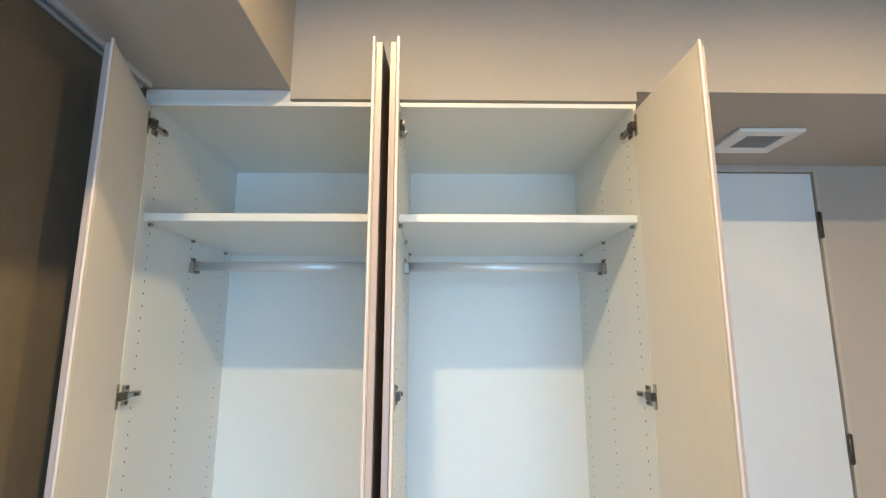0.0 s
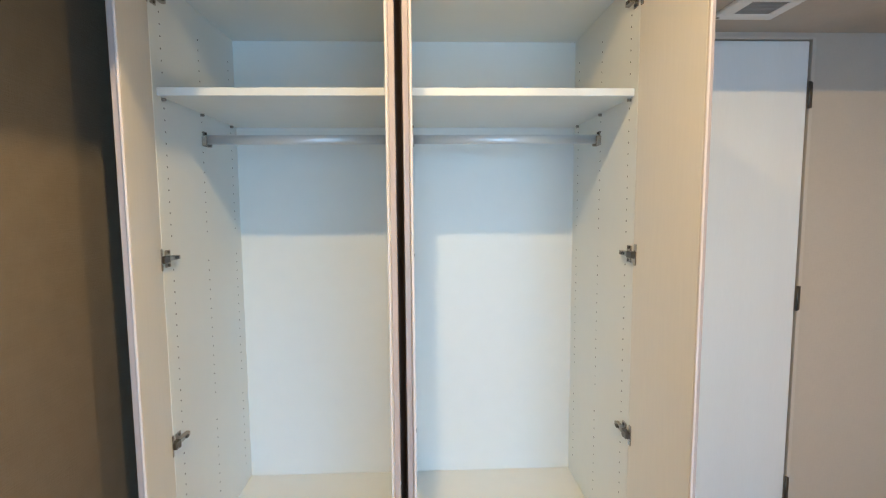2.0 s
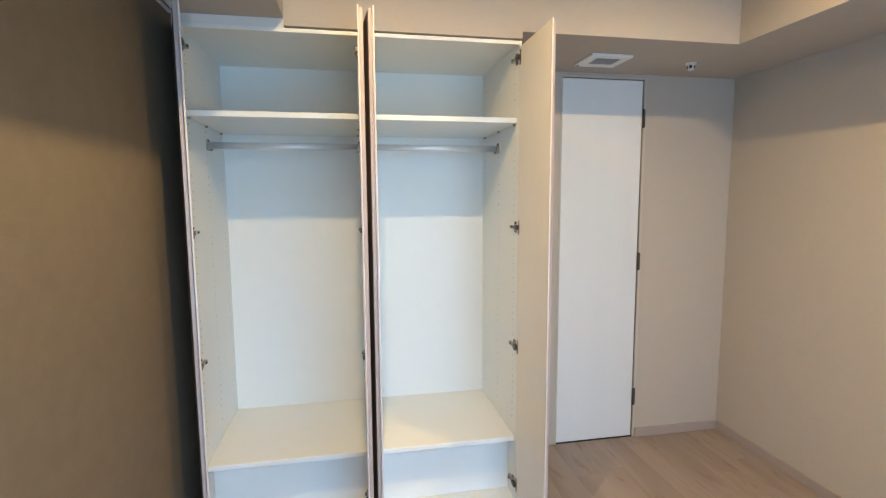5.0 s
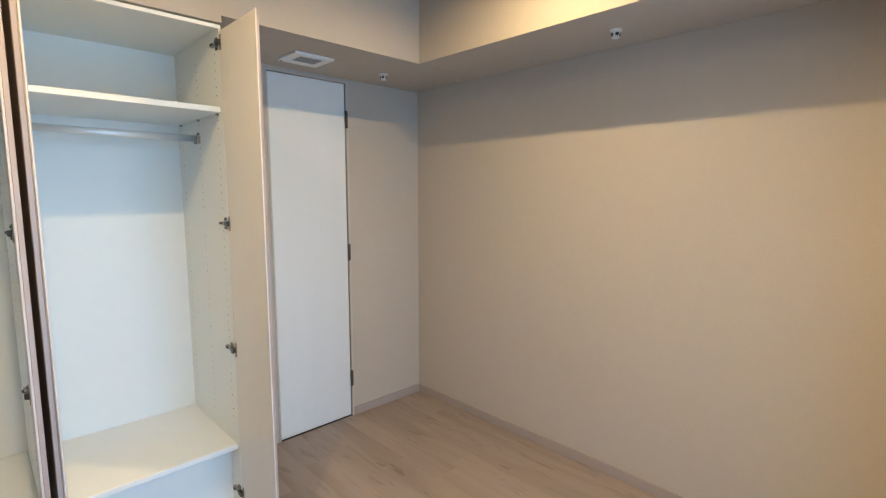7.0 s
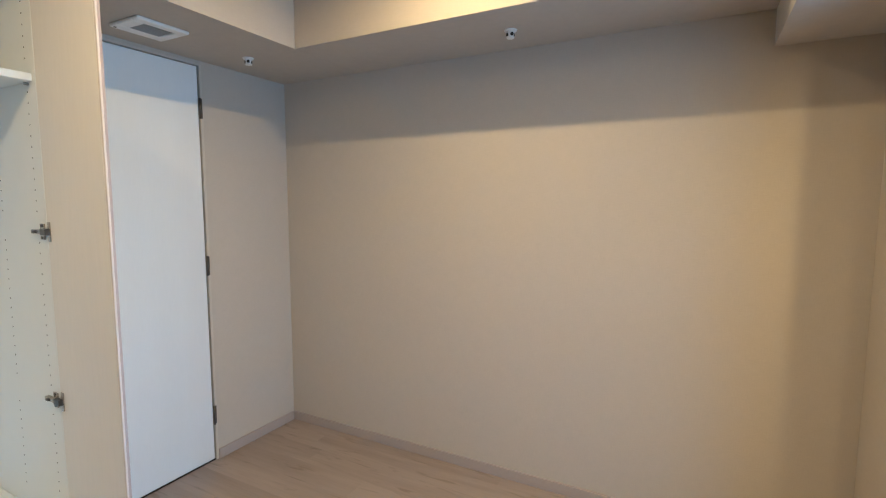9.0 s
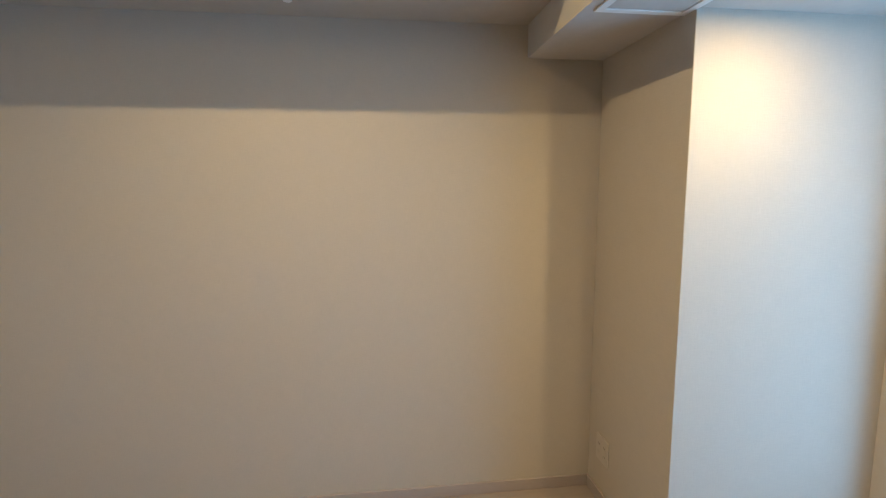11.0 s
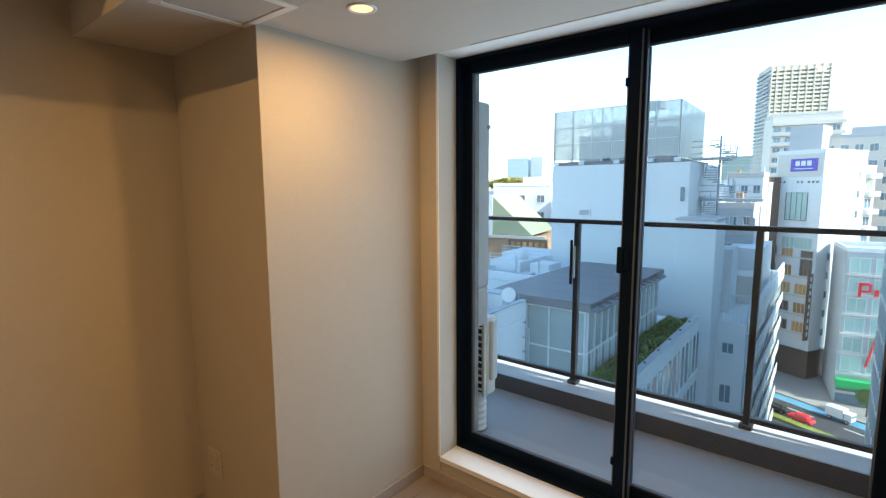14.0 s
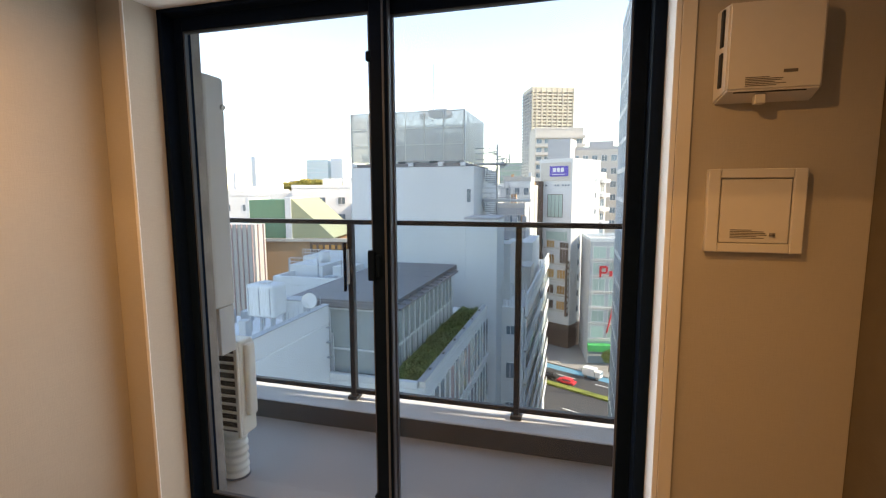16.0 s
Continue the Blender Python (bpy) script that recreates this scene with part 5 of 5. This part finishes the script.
def left_city():
    """Sunlit roofs: brick hall with green copper gables, striped flats, distant high-rises and masts."""
    b = Block("brick_hall", 33.7, -72.4, 12, 17.0, 20.0, -6.2, BRICKM, "orange brick hall with pale green copper roof gables")
    b.box("green_gable", (9.9, 0.1, -5.6), (15.8, -8, 0.5), GREENM)
    b.box("gable_frame", (15.8, 0.15, -6.2), (16.4, -8, 0.9), CONC_W)
    b.box("gable_frame", (8.9, 0.15, -6.2), (9.9, -8, 0.9), CONC_W)
    b.box("cornice", (-0.2, 0.3, -6.2), (17.2, -0.2, -5.7), CONC_P)
    bm = bmesh.new()
    z = GROUND
    pts = [(8.9, 0.05, 0.7 - z), (2.0, 0.05, -5.6 - z), (8.9, 0.05, -5.6 - z), (8.9, -14, 0.7 - z), (2.0, -14, -5.6 - z), (8.9, -14, -5.6 - z)]
    vs = [bm.verts.new(p) for p in pts]
    for f in ((0, 1, 2), (3, 5, 4), (0, 3, 4, 1), (1, 4, 5, 2), (2, 5, 3, 0)):
        bm.faces.new([vs[i] for i in f])
    b.put("sloped_roof", bm, OLIVE)
    # the wing's shade is put in as a dark brown box over the brick
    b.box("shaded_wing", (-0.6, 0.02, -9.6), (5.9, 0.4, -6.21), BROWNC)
    for u in steps(-0.4, 5.7, 6):
        b.box("lit_window", (u - 0.3, 0.40, -7.4), (u + 0.3, 0.46, -6.7), GLASSO, bevel=0)
    b.windows("west", window_mesh(1.3, 1.6, GLASSC, SASHW, 1), steps(1, 19, 9), [-10, -13.5, -17])
    c = Block("striped_flats", 43.3, -62.4, 0, 14.0, 2.5, -3.0, CONC_P, "pale flats with upright pink pilasters")
    for u in steps(0, 14, 16):
        c.box("pilaster", (u - 0.07, 0, -34), (u + 0.07, 0.2, -3.0), PINKB, bevel=0)
    for v in steps(0, 2.5, 2):
        c.box("pilaster", (-0.2, -v - 0.07, -34), (0, -v + 0.07, -3.0), PINKB, bevel=0)
    rnd = random.Random(9)
    spots = [(44, -95, 12, 2.6), (60, -98, 16, 1.0), (32, -92, 7, 1.0), (78, -120, 20, 2), (52, -150, 18, 6), (90, -170, 24, 2), (70, -210, 24, 8), (28, -140, 10, 4), (110, -240, 30, 2.5), (150, -290, 40, 2.5), (95, -260, 20, 9), (40, -190, 16, 5), (150, -330, 40, 5)]
    for x, y, w, h in spots:
        k = Block("city_block", x, y, 24, w, 14, h, CONC_W if rnd.random() < 0.75 else CONC_P, "sunlit white city building with small windows", roof=CONC_W)
        m = window_mesh(1.6, 1.6, GLASSB, SASHW, 1)
        k.windows("front", m, steps(0, w, max(int(w / 4), 2)), [h - 3.4 - 3.5 * j for j in range(4)])
        k.box("roof_room", (w * 0.2, -8, h), (w * 0.5, -3, h + rnd.uniform(1.5, 3)), CONC_W)
    # far towers: pale glazing and bright white imitate the haze
    for x, w, h in ((219.6, 22, 32.5), (204.7, 12, 33.5), (296, 5, 37), (250, 10, 14), (180, 14, 15)):
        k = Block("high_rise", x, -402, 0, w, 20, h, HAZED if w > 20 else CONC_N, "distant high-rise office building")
        for j in range(12):
            k.box("floor_band", (0, 0, h - 4 - 4 * j), (w, 0.4, h - 3.2 - 4 * j), CONC_N, bevel=0)
    for x, h in ((320.5, 82), (276, 45)):
        mast = thing("radio_mast", (x, -402, GROUND), "thin distant radio mast", "mast")
        bm = bmesh.new()
        add_tube(bm, (x, -402, GROUND), (x, -402, h), 1.3, 8, 0.5)
        part("pole", bm, CONC_N, mast)
    bm = bmesh.new()
    for k in range(6000):
        x = rnd.uniform(150, 206)
        top = 4 + 4.5 * math.exp(-((x - 178) / 20) ** 2) + 1.6 * noise.noise((x * 0.2, 0, 5))
        z = top - abs(rnd.gauss(0, 2.5))
        p = Vector((x, -303 + rnd.uniform(-4, 4), z))
        q = Euler((rnd.uniform(0, 6), rnd.uniform(0, 6), rnd.uniform(0, 6))).to_matrix()
        bm.faces.new([bm.verts.new(p + q @ Vector(c) * rnd.uniform(0.5, 1.0)) for c in ((-1, -0.6, 0), (1, -0.6, 0.2), (1, 0.6, 0), (-1, 0.6, 0.2))])
    tagged(new("wooded_hill", mesh_of("wooded_hill", bm, LEAFY)), "distant yellow autumn treetops", "trees", kind="stuff")
    structure("hill_ground", boxes(((146, -312, GROUND), (210, -304, 5))), LEAFY)


left_city()


def curtain_wall_tower():
    """High glass neighbour along the street, seen edge on."""
    # near end and height, out of view, are set to shade the nearer roofs
    b = Block("curtain_wall_tower", -23.55, -11.0, 0, 16.6, 61.0, 23.0, CURTAINWALL, "high pale blue curtain wall tower along the street")
    for k in range(18):
        b.box("spandrel", (16.6, -61, 21 - 3.5 * k), (16.68, 0, 21.5 - 3.5 * k), SASHW, bevel=0)
    for k in range(30):
        b.box("mullion", (16.6, -61 + 2 * k, -34), (16.72, -60.9 + 2 * k, 23), SASHW, bevel=0)
    s = thing("street_banner", (-8.3, -88, GROUND), "blue upright sign on a white pole", "sign")
    part("pole", boxes(((-9.3, -88.4, GROUND), (-8.2, -88.0, 2.4))), CONC_W, s)
    part("board", boxes(((-9.3, -87.98, 2.4), (-8.2, -87.8, 7.0))), BLUES, s, "plain blue board")


curtain_wall_tower()


# ---- street ----
def vehicle(name, x, y, turn, size, paint, label, box_body=False):
    v = thing(name, (x, y, GROUND), label, "car" if name == "car" else "truck", "", turn)
    L, W, H = size
    if box_body:
        part("cargo_box", boxes(((-L / 2, -W / 2, 0.55), (L * 0.18, W / 2, H)), bevel=0.05), paint, v, local=True)
        part("cab", boxes(((L * 0.20, -W / 2 + 0.05, 0.4), (L / 2, W / 2 - 0.05, H * 0.82)), bevel=0.15, segments=2), paint, v, local=True)
        part("windscreen", boxes(((L / 2 - 0.25, -W / 2 + 0.12, H * 0.5), (L / 2 + 0.01, W / 2 - 0.12, H * 0.76)), bevel=0.05), GLASSB, v, "dark windscreen", local=True)
    else:
        part("body", boxes(((-L / 2, -W / 2, 0.3), (L / 2, W / 2, 0.85)), bevel=0.18, segments=3), paint, v, local=True)
        part("roof", boxes(((-L * 0.32, -W / 2 + 0.15, 0.8), (L * 0.22, W / 2 - 0.15, H)), bevel=0.2, segments=3), paint, v, local=True)
        part("side_window", boxes(((-L * 0.27, -W / 2 + 0.13, 0.9), (L * 0.17, W / 2 - 0.13, H - 0.2)), bevel=0.05), GLASSB, v, "dark glass", local=True)
    for x2 in (-L * 0.32, L * 0.32):
        for y2 in (-W / 2 + 0.1, W / 2 - 0.1):
            bm = bmesh.new()
            add_tube(bm, (x2, y2 - 0.1, 0.32), (x2, y2 + 0.1, 0.32), 0.32, 18)
            w = part("wheel", bm, DARK, v, local=True)
            bm = bmesh.new()
            add_tube(bm, (x2, y2 - 0.11, 0.32), (x2, y2 + 0.11, 0.32), 0.17, 14)
            part("rim", bm, STEELW, w, local=True)


def street():
    bend = pose(0, -90.0, 0, 0, 0, -25) @ pose(0, 87.9, 0)

    def lay(ob):
        """Turns a piece of the road to the road's own direction."""
        ob.matrix_world = bend
        return ob

    lay(structure("pavement", boxes(((-60, -130, GROUND), (60, -97.5, GROUND + 0.15)), ((-60, -72, GROUND), (60, -66, GROUND + 0.15)), bevel=0.02), PAVE))
    lay(structure("cycle_lane", boxes(((-60, -97.3, GROUND), (60, -95.2, GROUND + 0.01))), LINEB))
    lay(structure("road_marking", boxes(*[((-40 + k * 8, -93.2, GROUND), (-36 + k * 8, -93.0, GROUND + 0.012)) for k in range(10)], *[((-40 + k * 8, -80.2, GROUND), (-36 + k * 8, -80.0, GROUND + 0.012)) for k in range(10)]), LINEW))
    lay(structure("road_median", boxes(((-60, -88.6, GROUND), (60, -87.2, GROUND + 0.35)), bevel=0.05), LEAFM))
    vehicle("delivery_truck", -5.4, -96.0, 155, (3.5, 1.6, 2.0), CONC_W, "white box delivery truck on the far lane", True)
    vehicle("car", -0.7, -91.6, -25, (3.4, 1.5, 1.3), REDS, "red hatchback car on the road")
    vehicle("car", 2.6, -94.0, -25, (3.5, 1.5, 1.3), DARK, "dark saloon car on the road")
    t = thing("street_tree", (-8.6, -99.6, GROUND), "small green street tree by the shop", "tree")
    bm = bmesh.new()
    add_tube(bm, (-8.6, -99.6, GROUND), (-8.6, -99.6, GROUND + 2.4), 0.14, 10, 0.09)
    for k in range(6):
        a = k * 1.05
        add_tube(bm, (-8.6, -99.6, GROUND + 1.8 + 0.1 * k), (-8.6 + math.cos(a), -99.6 + math.sin(a), GROUND + 3.2 + 0.15 * k), 0.05, 6, 0.02)
    part("trunk", bm, BROWNC, t)
    rnd = random.Random(3)
    bm = bmesh.new()
    for k in range(1500):
        d = Vector((rnd.gauss(0, 1), rnd.gauss(0, 1), rnd.gauss(0, 1))).normalized() * (rnd.random() ** 0.4)
        p = Vector((-8.6 + d.x * 1.6, -99.6 + d.y * 1.6, GROUND + 3.3 + d.z * 1.3 + 0.3 * noise.noise(d * 3)))
        q = Euler((rnd.uniform(0, 6), rnd.uniform(0, 6), 0)).to_matrix()
        bm.faces.new([bm.verts.new(p + q @ Vector(c) * 0.14) for c in ((-1, 0, 0), (0, -0.6, 0), (1, 0, 0), (0, 0.6, 0))])
    part("crown", bm, LEAF, t)


street()


# ---- floor boards, last ----
def floor_boards():
    floor = tagged(thing("floor", (-1.4, -1.9, -0.012), "greige oak plank floor", "floor"), kind="structure")
    wd, ln, gap = 0.1455, 1.29, 0.0004
    rnd = random.Random(2)
    me = mesh_of("plank", boxes(((0, 0, -0.012), (wd - gap, ln - gap, 0))), OAK)
    cache = {}
    n = int(-WEST / wd) + 1
    for i in range(n):
        y = -3.67 - rnd.uniform(0.1, 1.1)
        x = WEST + i * wd
        w = min(wd, -x) - gap
        while y < 0.003:
            a, b = max(y, -3.668), min(y + ln, 0.003)
            if b - a > 0.02:
                if w > wd - 2 * gap and b - a > ln - 0.001:
                    ob = part("plank", me, None, floor, local=True)
                    ob.matrix_basis = pose(x + 1.4, a + 1.9, 0.012)
                else:
                    key = (round(w, 4), round(b - a, 3))
                    if key not in cache:
                        cache[key] = mesh_of("plank", boxes(((0, 0, -0.012), (w, b - a - gap, 0))), OAK)
                    ob = part("plank", cache[key], None, floor, local=True)
                    ob.matrix_basis = pose(x + 1.4, a + 1.9, 0.012)
            y += ln


floor_boards()
